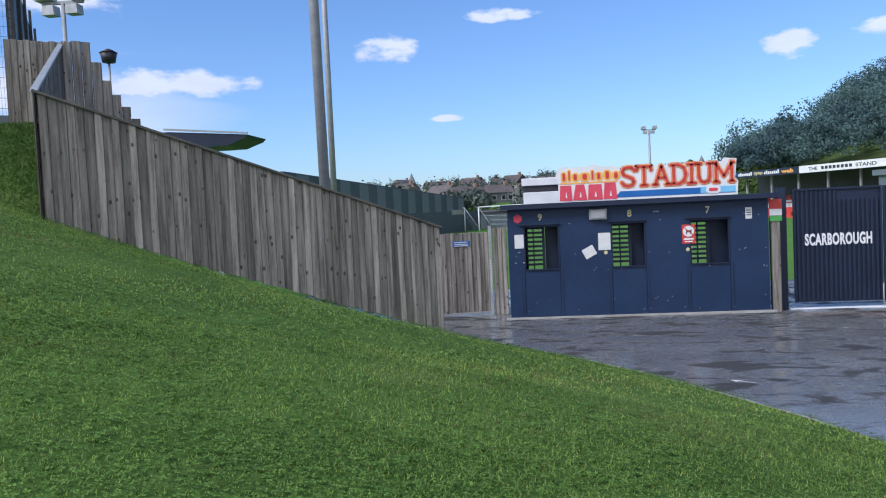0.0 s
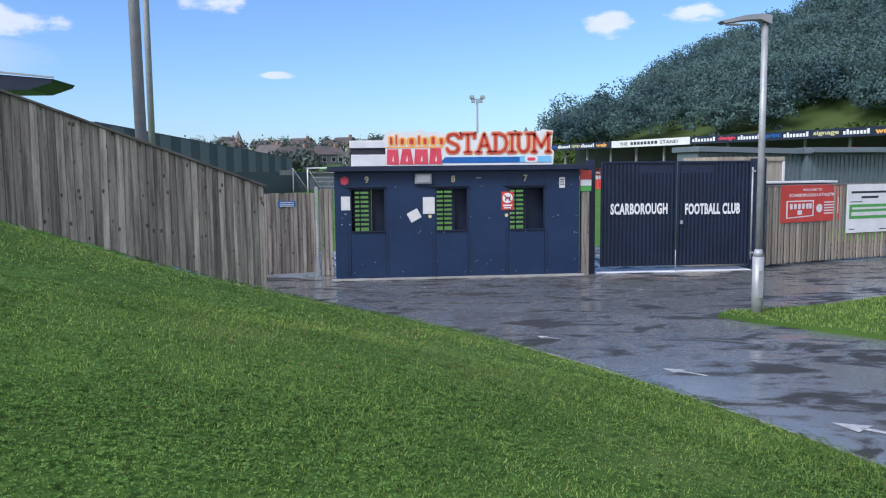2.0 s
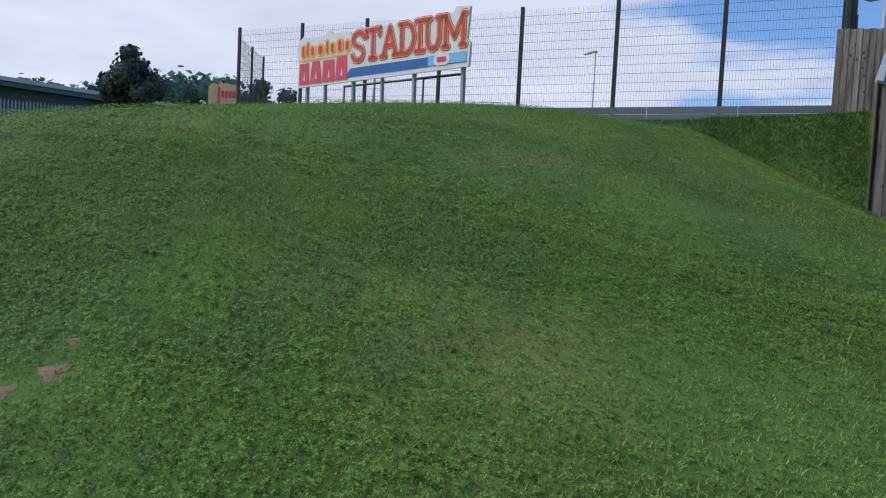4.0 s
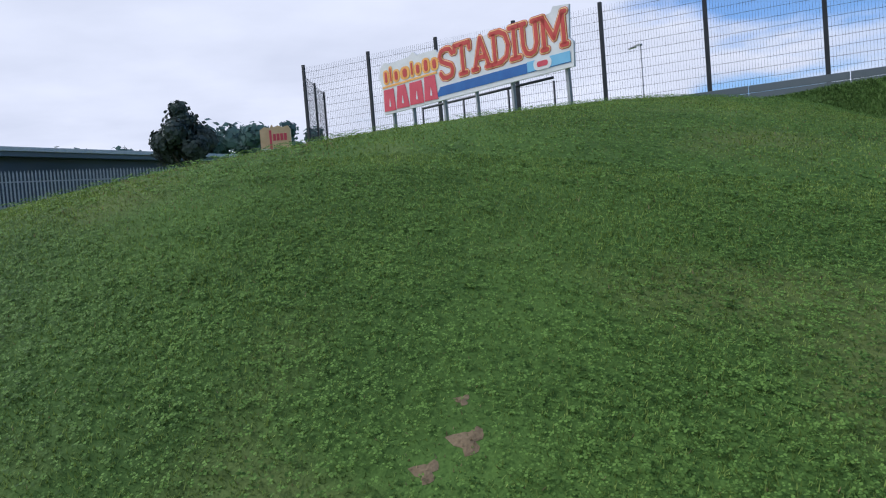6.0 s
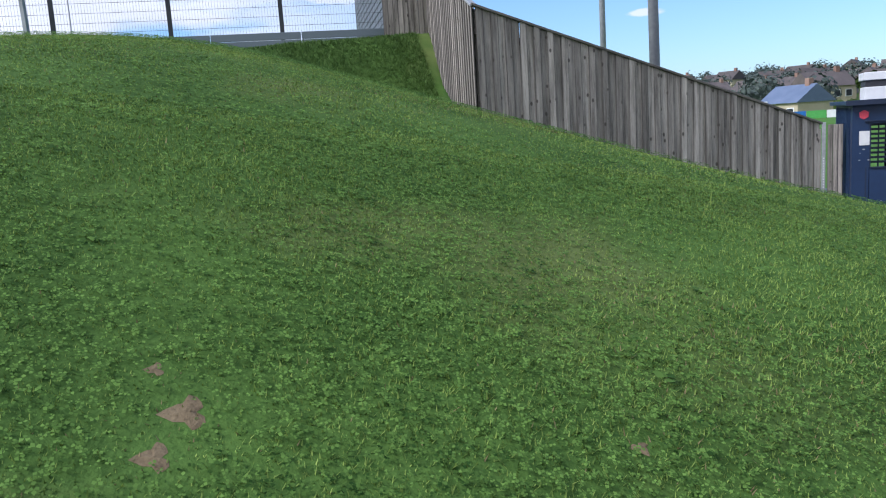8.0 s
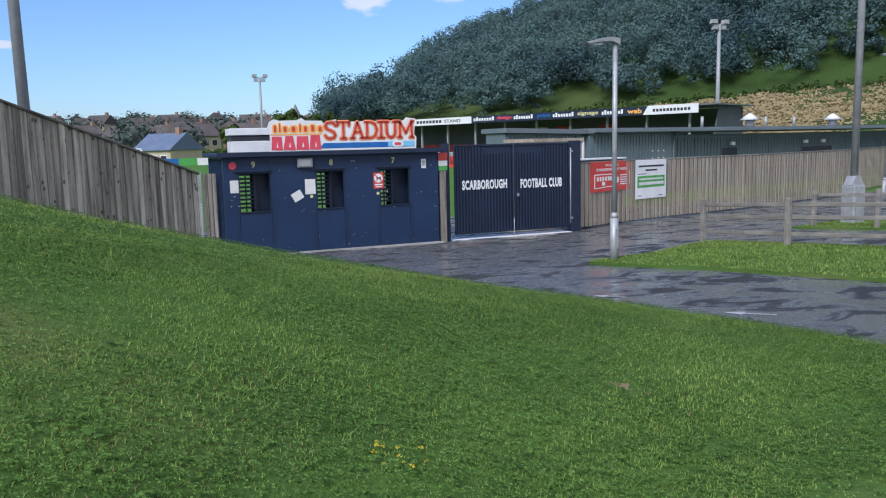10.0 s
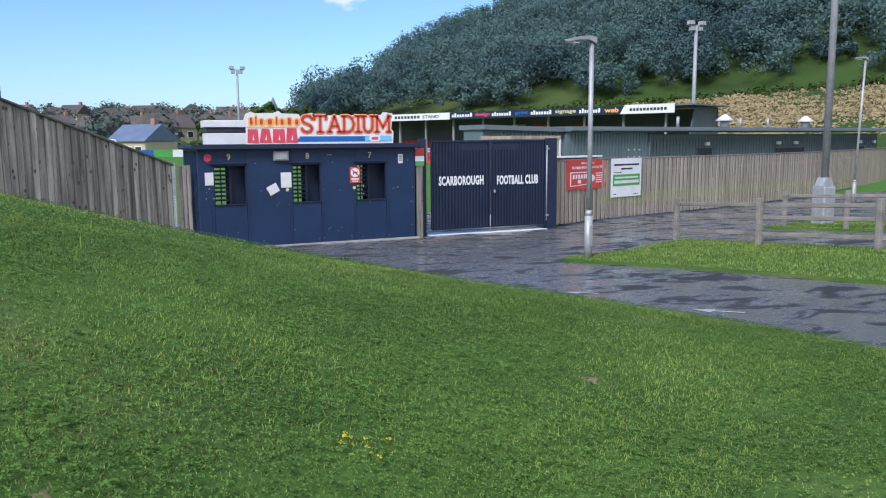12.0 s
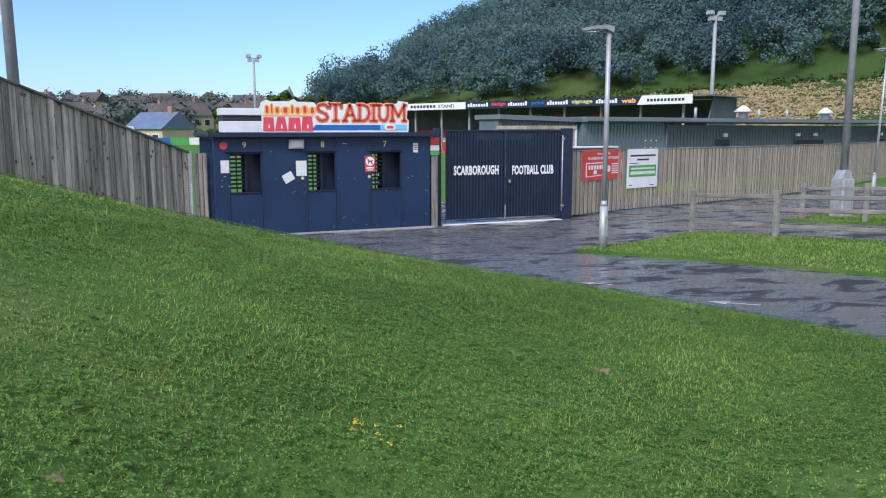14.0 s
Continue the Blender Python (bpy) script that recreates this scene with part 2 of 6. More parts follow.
M["lawn"] = ground_material("lawn_turf", ((0.046, 0.094, 0.020), (0.092, 0.170, 0.036), (0.122, 0.160, 0.048)), (0.9, 0.55), 0.9, 0.8, 45)
M["pitch"] = ground_material("mown_pitch_grass", ((0.07, 0.16, 0.03), (0.10, 0.21, 0.045), (0.09, 0.18, 0.04)), (0.3, 0.05), 0.9, 0.1, 20)
M["meadow"] = ground_material("rough_hillside_grass", ((0.035, 0.065, 0.018), (0.06, 0.10, 0.028), (0.09, 0.12, 0.04)), (0.06, 0.03), 0.95, 0.2, 2)


def leaf_material(name, c1, c2, rough=0.6, through=0.25, scale=0.8, own=0.75):
    m = bpy.data.materials.new(name)
    m.use_nodes = True
    N, L = m.node_tree.nodes, m.node_tree.links
    b = N["Principled BSDF"]
    geo = N.new("ShaderNodeNewGeometry")
    n = N.new("ShaderNodeTexNoise")
    n.inputs["Scale"].default_value, n.inputs["Detail"].default_value = scale, 4
    L.new(geo.outputs["Position"], n.inputs["Vector"])
    add = N.new("ShaderNodeMath")
    add.operation = "MULTIPLY_ADD"
    L.new(geo.outputs["Random Per Island"], add.inputs[0])
    add.inputs[1].default_value = own
    L.new(n.outputs["Fac"], add.inputs[2])
    mr = N.new("ShaderNodeMapRange")
    mr.inputs["From Min"].default_value, mr.inputs["From Max"].default_value = 0.35, 0.5 + own
    L.new(add.outputs[0], mr.inputs["Value"])
    mx = N.new("ShaderNodeMix")
    mx.data_type = "RGBA"
    mx.inputs["A"].default_value, mx.inputs["B"].default_value = (*c1, 1), (*c2, 1)
    L.new(mr.outputs["Result"], mx.inputs["Factor"])
    L.new(mx.outputs["Result"], b.inputs["Base Color"])
    b.inputs["Roughness"].default_value = rough
    b.inputs["Specular IOR Level"].default_value = 0.05
    tr = N.new("ShaderNodeBsdfTranslucent")
    L.new(mx.outputs["Result"], tr.inputs["Color"])
    ms = N.new("ShaderNodeMixShader")
    ms.inputs[0].default_value = through
    L.new(b.outputs[0], ms.inputs[1])
    L.new(tr.outputs[0], ms.inputs[2])
    L.new(ms.outputs[0], N["Material Output"].inputs["Surface"])
    return m


# brightness of the far lawn put into colour: blades paler, near-heavy clover darker
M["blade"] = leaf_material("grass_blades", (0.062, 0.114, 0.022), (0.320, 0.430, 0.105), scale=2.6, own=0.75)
M["rough_grass"] = leaf_material("coarse_dark_grass", (0.052, 0.105, 0.030), (0.165, 0.265, 0.075))
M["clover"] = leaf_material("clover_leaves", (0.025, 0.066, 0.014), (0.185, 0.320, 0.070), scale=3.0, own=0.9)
M["dry"] = leaf_material("dry_grass", (0.16, 0.12, 0.06), (0.33, 0.27, 0.14))
M["flower"] = leaf_material("yellow_flowers", (0.55, 0.42, 0.03), (0.70, 0.55, 0.05))
# distance haze is put into these leaf colours as a blue tint
M["forest"] = leaf_material("hazy_woodland_leaves", (0.070, 0.120, 0.134), (0.122, 0.196, 0.182), through=0.3, scale=0.07, own=0.08)
M["treeleaf"] = leaf_material("broadleaf_foliage", (0.018, 0.032, 0.014), (0.05, 0.075, 0.03), through=0.15)
# trees far off: pale grey haze mixed into the leaf colour
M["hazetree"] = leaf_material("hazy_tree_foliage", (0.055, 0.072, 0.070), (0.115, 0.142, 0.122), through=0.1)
M["shrub"] = leaf_material("hillside_scrub", (0.03, 0.055, 0.016), (0.075, 0.115, 0.03), through=0.1)
M["straw"] = leaf_material("straw_coloured_grass", (0.25, 0.20, 0.10), (0.37, 0.30, 0.165), through=0.1, scale=0.2, own=0.4)


def wet_tarmac():
    m = material("wet_tarmac", (0.135, 0.136, 0.133), (0.205, 0.205, 0.200), 1.1, 0.5, bump=0.25, bscale=90)
    N, L = m.node_tree.nodes, m.node_tree.links
    b = N["Principled BSDF"]
    geo = N.new("ShaderNodeNewGeometry")
    mp = N.new("ShaderNodeMapping")
    mp.inputs["Scale"].default_value = (0.8, 1.15, 1)
    L.new(geo.outputs["Position"], mp.inputs["Vector"])
    n = N.new("ShaderNodeTexNoise")
    n.inputs["Scale"].default_value, n.inputs["Detail"].default_value, n.inputs["Roughness"].default_value = 1.5, 8, 0.64
    n.inputs["Distortion"].default_value = 0.6
    L.new(mp.outputs[0], n.inputs["Vector"])
    mr = N.new("ShaderNodeMapRange")
    mr.interpolation_type = "SMOOTHSTEP"
    mr.inputs["From Min"].default_value, mr.inputs["From Max"].default_value = 0.47, 0.60
    mr.inputs["To Min"].default_value, mr.inputs["To Max"].default_value = 0.17, 0.75
    L.new(n.outputs["Fac"], mr.inputs["Value"])
    L.new(mr.outputs["Result"], b.inputs["Roughness"])
    b.inputs["Specular IOR Level"].default_value = 1.0
    # sky sheen put into the colour: paler where the water lies, dark streaks between
    dull_mask = N.new("ShaderNodeMapRange")
    dull_mask.inputs["From Min"].default_value, dull_mask.inputs["From Max"].default_value = 0.17, 0.75
    dull_mask.inputs["To Min"].default_value, dull_mask.inputs["To Max"].default_value = 0.0, 1.0
    L.new(mr.outputs["Result"], dull_mask.inputs["Value"])
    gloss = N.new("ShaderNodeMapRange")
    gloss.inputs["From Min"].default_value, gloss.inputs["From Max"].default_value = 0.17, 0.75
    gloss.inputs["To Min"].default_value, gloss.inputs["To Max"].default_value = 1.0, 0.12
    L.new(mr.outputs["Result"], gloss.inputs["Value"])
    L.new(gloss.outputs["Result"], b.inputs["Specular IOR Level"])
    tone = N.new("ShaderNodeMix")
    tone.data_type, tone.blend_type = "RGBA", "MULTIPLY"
    L.new(dull_mask.outputs["Result"], tone.inputs["Factor"])
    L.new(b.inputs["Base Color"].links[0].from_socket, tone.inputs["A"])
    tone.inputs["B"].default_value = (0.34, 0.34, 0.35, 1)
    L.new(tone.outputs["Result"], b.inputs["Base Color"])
    bumps = [x for x in N if x.type == "BUMP"][0]
    st = N.new("ShaderNodeMapRange")
    st.inputs["From Min"].default_value, st.inputs["From Max"].default_value = 0.17, 0.75
    st.inputs["To Min"].default_value, st.inputs["To Max"].default_value = 0.05, 1.0
    L.new(mr.outputs["Result"], st.inputs["Value"])
    L.new(st.outputs["Result"], bumps.inputs["Strength"])
    return m


M["tarmac"] = wet_tarmac()


def add_knots(m, scale, reach, dark):
    """Dark round knots scattered over timber."""
    N, L = m.node_tree.nodes, m.node_tree.links
    b = N["Principled BSDF"]
    src = b.inputs["Base Color"].links[0].from_socket
    geo = N.new("ShaderNodeNewGeometry")
    mp = N.new("ShaderNodeMapping")
    mp.inputs["Scale"].default_value = (1, 1, 0.6)
    L.new(geo.outputs["Position"], mp.inputs["Vector"])
    vo = N.new("ShaderNodeTexVoronoi")
    vo.inputs["Scale"].default_value = scale
    L.new(mp.outputs[0], vo.inputs["Vector"])
    mr = N.new("ShaderNodeMapRange")
    mr.inputs["From Min"].default_value, mr.inputs["From Max"].default_value = reach * 0.6, reach
    mr.inputs["To Min"].default_value, mr.inputs["To Max"].default_value = 0.85, 0.0
    L.new(vo.outputs["Distance"], mr.inputs["Value"])
    mx = N.new("ShaderNodeMix")
    mx.data_type = "RGBA"
    L.new(mr.outputs["Result"], mx.inputs["Factor"])
    L.new(src, mx.inputs["A"])
    mx.inputs["B"].default_value = (*dark, 1)
    L.new(mx.outputs["Result"], b.inputs["Base Color"])


def edge_shade(m):
    """Shade of the gaps painted as dark bands along each board's two long edges."""
    N, L = m.node_tree.nodes, m.node_tree.links
    b = N["Principled BSDF"]
    src = b.inputs["Base Color"].links[0].from_socket
    co = N.new("ShaderNodeTexCoord")
    sp = N.new("ShaderNodeSeparateXYZ")
    L.new(co.outputs["Generated"], sp.inputs[0])
    a = N.new("ShaderNodeMath")
    a.operation = "SUBTRACT"
    L.new(sp.outputs[0], a.inputs[0])
    a.inputs[1].default_value = 0.5
    ab = N.new("ShaderNodeMath")
    ab.operation = "ABSOLUTE"
    L.new(a.outputs[0], ab.inputs[0])
    mr = N.new("ShaderNodeMapRange")
    mr.inputs["From Min"].default_value, mr.inputs["From Max"].default_value = 0.36, 0.47
    mr.inputs["To Max"].default_value = 0.75
    L.new(ab.outputs[0], mr.inputs["Value"])
    mx = N.new("ShaderNodeMix")
    mx.data_type = "RGBA"
    L.new(mr.outputs["Result"], mx.inputs["Factor"])
    L.new(src, mx.inputs["A"])
    mx.inputs["B"].default_value = (0.040, 0.036, 0.033, 1)
    L.new(mx.outputs["Result"], b.inputs["Base Color"])


edge_shade(M["fence"])
add_knots(M["fence"], 7.0, 0.17, (0.045, 0.036, 0.028))
add_knots(M["fence_light"], 7.0, 0.10, (0.09, 0.065, 0.045))


# ---------- building helpers ----------
def link_mesh(name, bm, mat, parent=None, label=""):
    me = bpy.data.meshes.new(name)
    bm.to_mesh(me)
    bm.free()
    me.materials.append(mat)
    ob = new(name, me)
    if parent is not None:
        ob.parent = parent
    if label:
        ob["label"] = label
    return ob


def part(name, bm, mat, parent, label=""):
    return link_mesh(name, bm, mat, parent, label)


def thing(name, m, label, category, group="", kind=""):
    ob = new(name)
    ob.empty_display_size = 0.1
    ob.matrix_world = m
    return tagged(ob, label, category, group, kind)


def add_box(bm, x0, x1, y0, y1, z0, z1, bevel=0.0):
    r = bmesh.ops.create_cube(bm, size=1.0)
    vs = r["verts"]
    for v in vs:
        v.co = Vector((x0 if v.co.x < 0 else x1, y0 if v.co.y < 0 else y1, z0 if v.co.z < 0 else z1))
    if bevel:
        es = list({e for v in vs for e in v.link_edges})
        bmesh.ops.bevel(bm, geom=es, offset=bevel, segments=1, affect="EDGES")
    return vs


def box(x0, x1, y0, y1, z0, z1, bevel=0.004):
    bm = bmesh.new()
    add_box(bm, x0, x1, y0, y1, z0, z1, bevel)
    return bm


def add_tube(bm, p, q, r0, r1=None, n=12):
    r1 = r0 if r1 is None else r1
    p, q = Vector(p), Vector(q)
    d = q - p
    m = Matrix.Translation((p + q) / 2) @ d.to_track_quat("Z", "Y").to_matrix().to_4x4()
    bmesh.ops.create_cone(bm, cap_ends=True, segments=n, radius1=r0, radius2=r1, depth=d.length, matrix=m)


def tube(p, q, r0, r1=None, n=12):
    bm = bmesh.new()
    add_tube(bm, p, q, r0, r1, n)
    for f in bm.faces:
        f.smooth = len(f.verts) == 4
    return bm


def prism(outline, y0, y1):
    """A plate with an outline in x and z, between two depths."""
    bm = bmesh.new()
    a = [bm.verts.new((x, y0, z)) for x, z in outline]
    b = [bm.verts.new((x, y1, z)) for x, z in outline]
    bm.faces.new(a)
    bm.faces.new(b[::-1])
    k = len(a)
    for i in range(k):
        bm.faces.new((a[(i + 1) % k], a[i], b[i], b[(i + 1) % k]))
    bmesh.ops.recalc_face_normals(bm, faces=bm.faces)
    return bm


def rounded(x0, x1, z0, z1, r, n=4):
    pts = []
    for cx, cz, a0 in ((x1 - r, z0 + r, -90), (x1 - r, z1 - r, 0), (x0 + r, z1 - r, 90), (x0 + r, z0 + r, 180)):
        for i in range(n + 1):
            a = radians(a0 + 90 * i / n)
            pts.append((cx + r * math.cos(a), cz + r * math.sin(a)))
    return pts


def lettering(name, body, x0, x1, z0, z1, y, mat, parent, fat=0.0, depth=0.004, spacing=1.0, label=""):
    """Words in the built-in font, facing -y, fitted into a rectangle."""
    cu = bpy.data.curves.new(name, "FONT")
    cu.body, cu.offset, cu.extrude, cu.space_character, cu.resolution_u = body, fat, 0.01, spacing, 3
    tmp = bpy.data.objects.new(name, cu)
    scene.collection.objects.link(tmp)
    bpy.context.view_layer.update()
    me = bpy.data.meshes.new_from_object(tmp.evaluated_get(bpy.context.evaluated_depsgraph_get()))
    bpy.data.objects.remove(tmp)
    bpy.data.curves.remove(cu)
    co = np.empty(len(me.vertices) * 3)
    me.vertices.foreach_get("co", co)
    co = co.reshape(-1, 3)
    lo, hi = co.min(0), co.max(0)
    out = np.empty_like(co)
    out[:, 0] = x0 + (co[:, 0] - lo[0]) / (hi[0] - lo[0]) * (x1 - x0)
    out[:, 2] = z0 + (co[:, 1] - lo[1]) / (hi[1] - lo[1]) * (z1 - z0)
    out[:, 1] = y - (co[:, 2] - lo[2]) / (hi[2] - lo[2]) * depth
    me.vertices.foreach_set("co", out.ravel())
    me.update()
    me.materials.clear()
    me.materials.append(mat)
    ob = new(name, me)
    ob.parent = parent
    if label:
        ob["label"] = label
    return ob


def soup(name, verts, faces, mat, parent=None):
    me = bpy.data.meshes.new(name)
    verts = np.asarray(verts, dtype=np.float32)
    faces = np.asarray(faces, dtype=np.int32)
    k = faces.shape[1]
    me.vertices.add(len(verts))
    me.vertices.foreach_set("co", verts.ravel())
    me.loops.add(faces.size)
    me.loops.foreach_set("vertex_index", faces.ravel())
    me.polygons.add(len(faces))
    me.polygons.foreach_set("loop_start", np.arange(0, faces.size, k, dtype=np.int32))
    me.update(calc_edges=True)
    me.materials.append(mat)
    ob = new(name, me)
    if parent is not None:
        ob.parent = parent
    return ob


# ---------- the lie of the land ----------
def smooth_step(a, b, v):
    k = np.clip((v - a) / (b - a), 0, 1)
    return k * k * (3 - 2 * k)


def edge_x(y):
    return 3.88 - 0.025 * np.maximum(np.asarray(y, float) + 17, 0) ** 2


def tarmac_z(y):
    return -0.053 * np.clip(np.asarray(y, float), -30, 0)


FENCE_A, FENCE_B = Vector((-0.98, -4.19)), Vector((-5.95, -7.28))


HILL_P, HILL_U = Vector((-15.0, -8.1)), Vector((0.743, 0.669))     # the mesh fence on the hill


def lawn_z(x, y):
    x, y = np.asarray(x, float), np.asarray(y, float)
    s = np.clip(edge_x(y) - x, 0, 14)
    u = np.clip(y, -24, -3) + 12
    h = s * (0.247886 - 0.02256702 * s + 0.013382 * u - 0.008470757 * u * u + 0.006726764 * s * u + 0.00456584 * s * s
             + 0.001169654 * s * u * u - 0.001245105 * s * s * u + 5.415342e-05 * u ** 3 - 4.034282e-05 * s * s * u * u
             - 0.0002206643 * s ** 3 + 5.63805e-05 * s ** 3 * u)
    h = np.maximum(h, 0.03 * np.minimum(s, 3))
    z = tarmac_z(y) + h
    top, k = 4.073, 0.3
    w = np.clip(0.5 + 0.5 * (top - z) / k, 0, 1)
    z = top * (1 - w) + z * w - k * w * (1 - w)
    # the steep little bank below the mesh fence
    along = (x - HILL_P.x) * HILL_U.x + (y - HILL_P.y) * HILL_U.y
    off = (x - HILL_P.x) * HILL_U.y - (y - HILL_P.y) * HILL_U.x      # positive on the lawn side
    ridge = 3.95 + 0.065 * along - 0.72 * np.maximum(off - 0.3, 0)
    k = 0.25
    w = np.clip(0.5 + 0.5 * (z - ridge) / k, 0, 1)
    z = np.where((along > -12) & (x < -5.5), ridge * (1 - w) + z * w + k * w * (1 - w), z)
    return z + 0.02 * np.minimum(s / 0.3, 1)


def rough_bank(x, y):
    """True on the steep little bank below the mesh fence, which has taller, darker grass."""
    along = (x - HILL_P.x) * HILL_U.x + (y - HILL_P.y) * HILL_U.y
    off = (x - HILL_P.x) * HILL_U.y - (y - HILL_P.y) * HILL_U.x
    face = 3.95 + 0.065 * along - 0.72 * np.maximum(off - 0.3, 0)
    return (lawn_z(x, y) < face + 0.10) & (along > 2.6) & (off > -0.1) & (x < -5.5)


def grid_mesh(name, xs, ys, fz, mat, keep=None):
    X, Y = np.meshgrid(xs, ys)
    Z = fz(X, Y)
    n, k = len(xs), len(ys)
    verts = np.stack([X.ravel(), Y.ravel(), Z.ravel()], 1)
    i = np.arange(n * k).reshape(k, n)
    f = np.stack([i[:-1, :-1].ravel(), i[:-1, 1:].ravel(), i[1:, 1:].ravel(), i[1:, :-1].ravel()], 1)
    ob = soup(name, verts, f, mat)
    ob.data.shade_smooth()
    return ob


def steps(*spans):
    out = []
    for a, b, d in spans:
        out += list(np.arange(a, b, d))
    return np.array(out + [spans[-1][1]])


def far_z(x, y):
    """Flat by the pitch, rising to the town in the north and to the wooded hill in the east."""
    r = np.hypot(x, y)
    town = 0.012 * np.maximum(y, 0) + 8 * smooth_step(95, 330, y) + 10 * smooth_step(300, 900, r)
    return -0.08 + town


ground = grid_mesh("ground", steps((-1800, -300, 300), (-300, -60, 30), (-60, 90, 3), (90, 300, 15), (300, 1800, 300)),
                   steps((-1500, -300, 300), (-300, -60, 30), (-60, 120, 3), (120, 420, 15), (420, 1800, 250)), far_z, M["pitch"])
tagged(ground, "flat green grass ground running out to the distance", "ground", kind="structure")

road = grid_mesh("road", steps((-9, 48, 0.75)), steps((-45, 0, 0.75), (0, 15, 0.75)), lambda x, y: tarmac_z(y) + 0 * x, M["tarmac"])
tagged(road, "wet dark tarmac forecourt with puddles", "road", kind="structure")


def lawn_surface():
    ss = steps((0, 0.3, 0.1), (0.3, 17, 0.2), (17, 120, 5))
    ys = steps((-60, -26, 1.0), (-26, -1.8, 0.2))
    S, Y = np.meshgrid(ss, ys)
    X = edge_x(Y) - S
    Z = lawn_z(X, Y)
    # on the far side of the fence the bank falls away
    d = FENCE_B - FENCE_A
    side = (X - FENCE_A.x) * d.y - (Y - FENCE_A.y) * d.x
    behind = side / d.length
    along = ((X - FENCE_A.x) * d.x + (Y - FENCE_A.y) * d.y) / d.length
    Z = np.where((behind > 0.15) & (along < 5.4), Z - 1.2 * np.clip(behind - 0.15, 0, 3), Z)
    n, k = len(ss), len(ys)
    i = np.arange(n * k).reshape(k, n)
    f = np.stack([i[:-1, :-1].ravel(), i[1:, :-1].ravel(), i[1:, 1:].ravel(), i[:-1, 1:].ravel()], 1)
    ob = soup("lawn", np.stack([X.ravel(), Y.ravel(), Z.ravel()], 1), f, M["lawn"])
    ob.data.shade_smooth()
    return tagged(ob, "sloping bank of short grass and clover", "lawn", kind="structure")


lawn_surface()

# ---------- wooden fence up the bank ----------
def board_mesh(w, d, h, slope, bevel=0.006):
    """A standing board whose foot and head follow the slope; x along the fence."""
    bm = bmesh.new()
    add_box(bm, 0, w, -d, 0, 0, h, bevel)
    for v in bm.verts:
        v.co.z += v.co.x * slope
    me = bpy.data.meshes.new("board")
    bm.to_mesh(me)
    bm.free()
    return me


def place(name, me, mat, parent, m):
    if not me.materials:
        me.materials.append(mat)
    ob = new(name, me)
    ob.parent = parent
    ob.matrix_basis = m
    return ob


rng = random.Random(5)
d = FENCE_B - FENCE_A
fence_len, fence_turn = d.length, math.degrees(math.atan2(d.y, d.x))
fence_slope = (2.52 - 0.42) / fence_len
bank_fence = thing("wooden_fence", pose(FENCE_A.x, FENCE_A.y, 0.40, 0, 0, fence_turn),
                   "weathered grey-brown closeboard timber fence stepping up the grass bank", "fence")
under = board_mesh(0.15, 0.02, 1.775, fence_slope)
over = board_mesh(0.112, 0.02, 1.775, fence_slope)
x, k = 0.0, 0
while x < fence_len - 0.05:
    front = k % 2 == 0
    j = rng.uniform(-0.012, 0.012)
    # the fence faces the lawn, on its local +y side
    place("board", over if front else under, M["fence"], bank_fence,
          pose(x - (0 if front else 0.02), 0.045 if front else 0.022, (x - (0 if front else 0.02)) * fence_slope + j, rng.uniform(-.4, .4), rng.uniform(-.5, .5), 0))
    x += 0.108 if front else 0.112
    k += 1
cap = box(-0.03, fence_len + 0.05, -0.03, 0.07, 1.745, 1.785, 0.006)
for v in cap.verts:
    v.co.z += v.co.x * fence_slope
part("capping_rail", cap, M["cap"], bank_fence)
for z in (0.35, 1.35):
    r = box(0, fence_len, -0.06, -0.002, z, z + 0.08)
    for v in r.verts:
        v.co.z += v.co.x * fence_slope
    part("rail", r, M["fence"], bank_fence)
for x in np.linspace(0.05, fence_len - 0.05, 4):
    part("post", box(x - 0.05, x + 0.05, -0.16, -0.062, -0.3 + x * fence_slope, 1.74 + x * fence_slope), M["fence"], bank_fence)

# the return of the fence, which runs back from the corner up to the head of the bank
FENCE_C = Vector((-8.55, -2.45))
d = FENCE_C - FENCE_B
ret_len, ret_slope = d.length, (4.30 - 2.52) / d.length
return_fence = thing("wooden_fence", pose(FENCE_B.x, FENCE_B.y, 2.50, 0, 0, math.degrees(math.atan2(d.y, d.x))),
                     "weathered timber board fence running back from the corner", "fence")
under = board_mesh(0.15, 0.02, 2.16, ret_slope)
over = board_mesh(0.112, 0.02, 2.16, ret_slope)
x, k = 0.0, 0
while x < ret_len - 0.05:
    front = k % 2 == 0
    xx = x - (0 if front else 0.02)
    place("board", over if front else under, M["fence"], return_fence, pose(xx, 0.045 if front else 0.022, xx * ret_slope - 0.38 + rng.uniform(-.01, .01), 0, rng.uniform(-.2, .2), 0))
    x += 0.108 if front else 0.112
    k += 1
cap = box(-0.05, ret_len + 0.05, -0.03, 0.07, 1.765, 1.805, 0.006)
for v in cap.verts:
    v.co.z += v.co.x * ret_slope
part("capping_rail", cap, M["galv_dark"], return_fence, "pale weathered capping board")
stepped = thing("stepped_fence", pose(FENCE_C.x, FENCE_C.y, 4.30, 0, 0, 38), "short timber fence whose boards step down behind the corner", "fence")
for i, (w, top) in enumerate(((0.17, 1.84), (0.17, 1.86), (0.17, 1.85), (0.19, 1.46), (0.18, 1.10), (0.17, 0.82), (0.17, 0.58), (0.17, 0.34))):
    part("board", box(i * 0.175, i * 0.175 + w, -0.012, 0.012, -1.6, top), M["fence"], stepped)
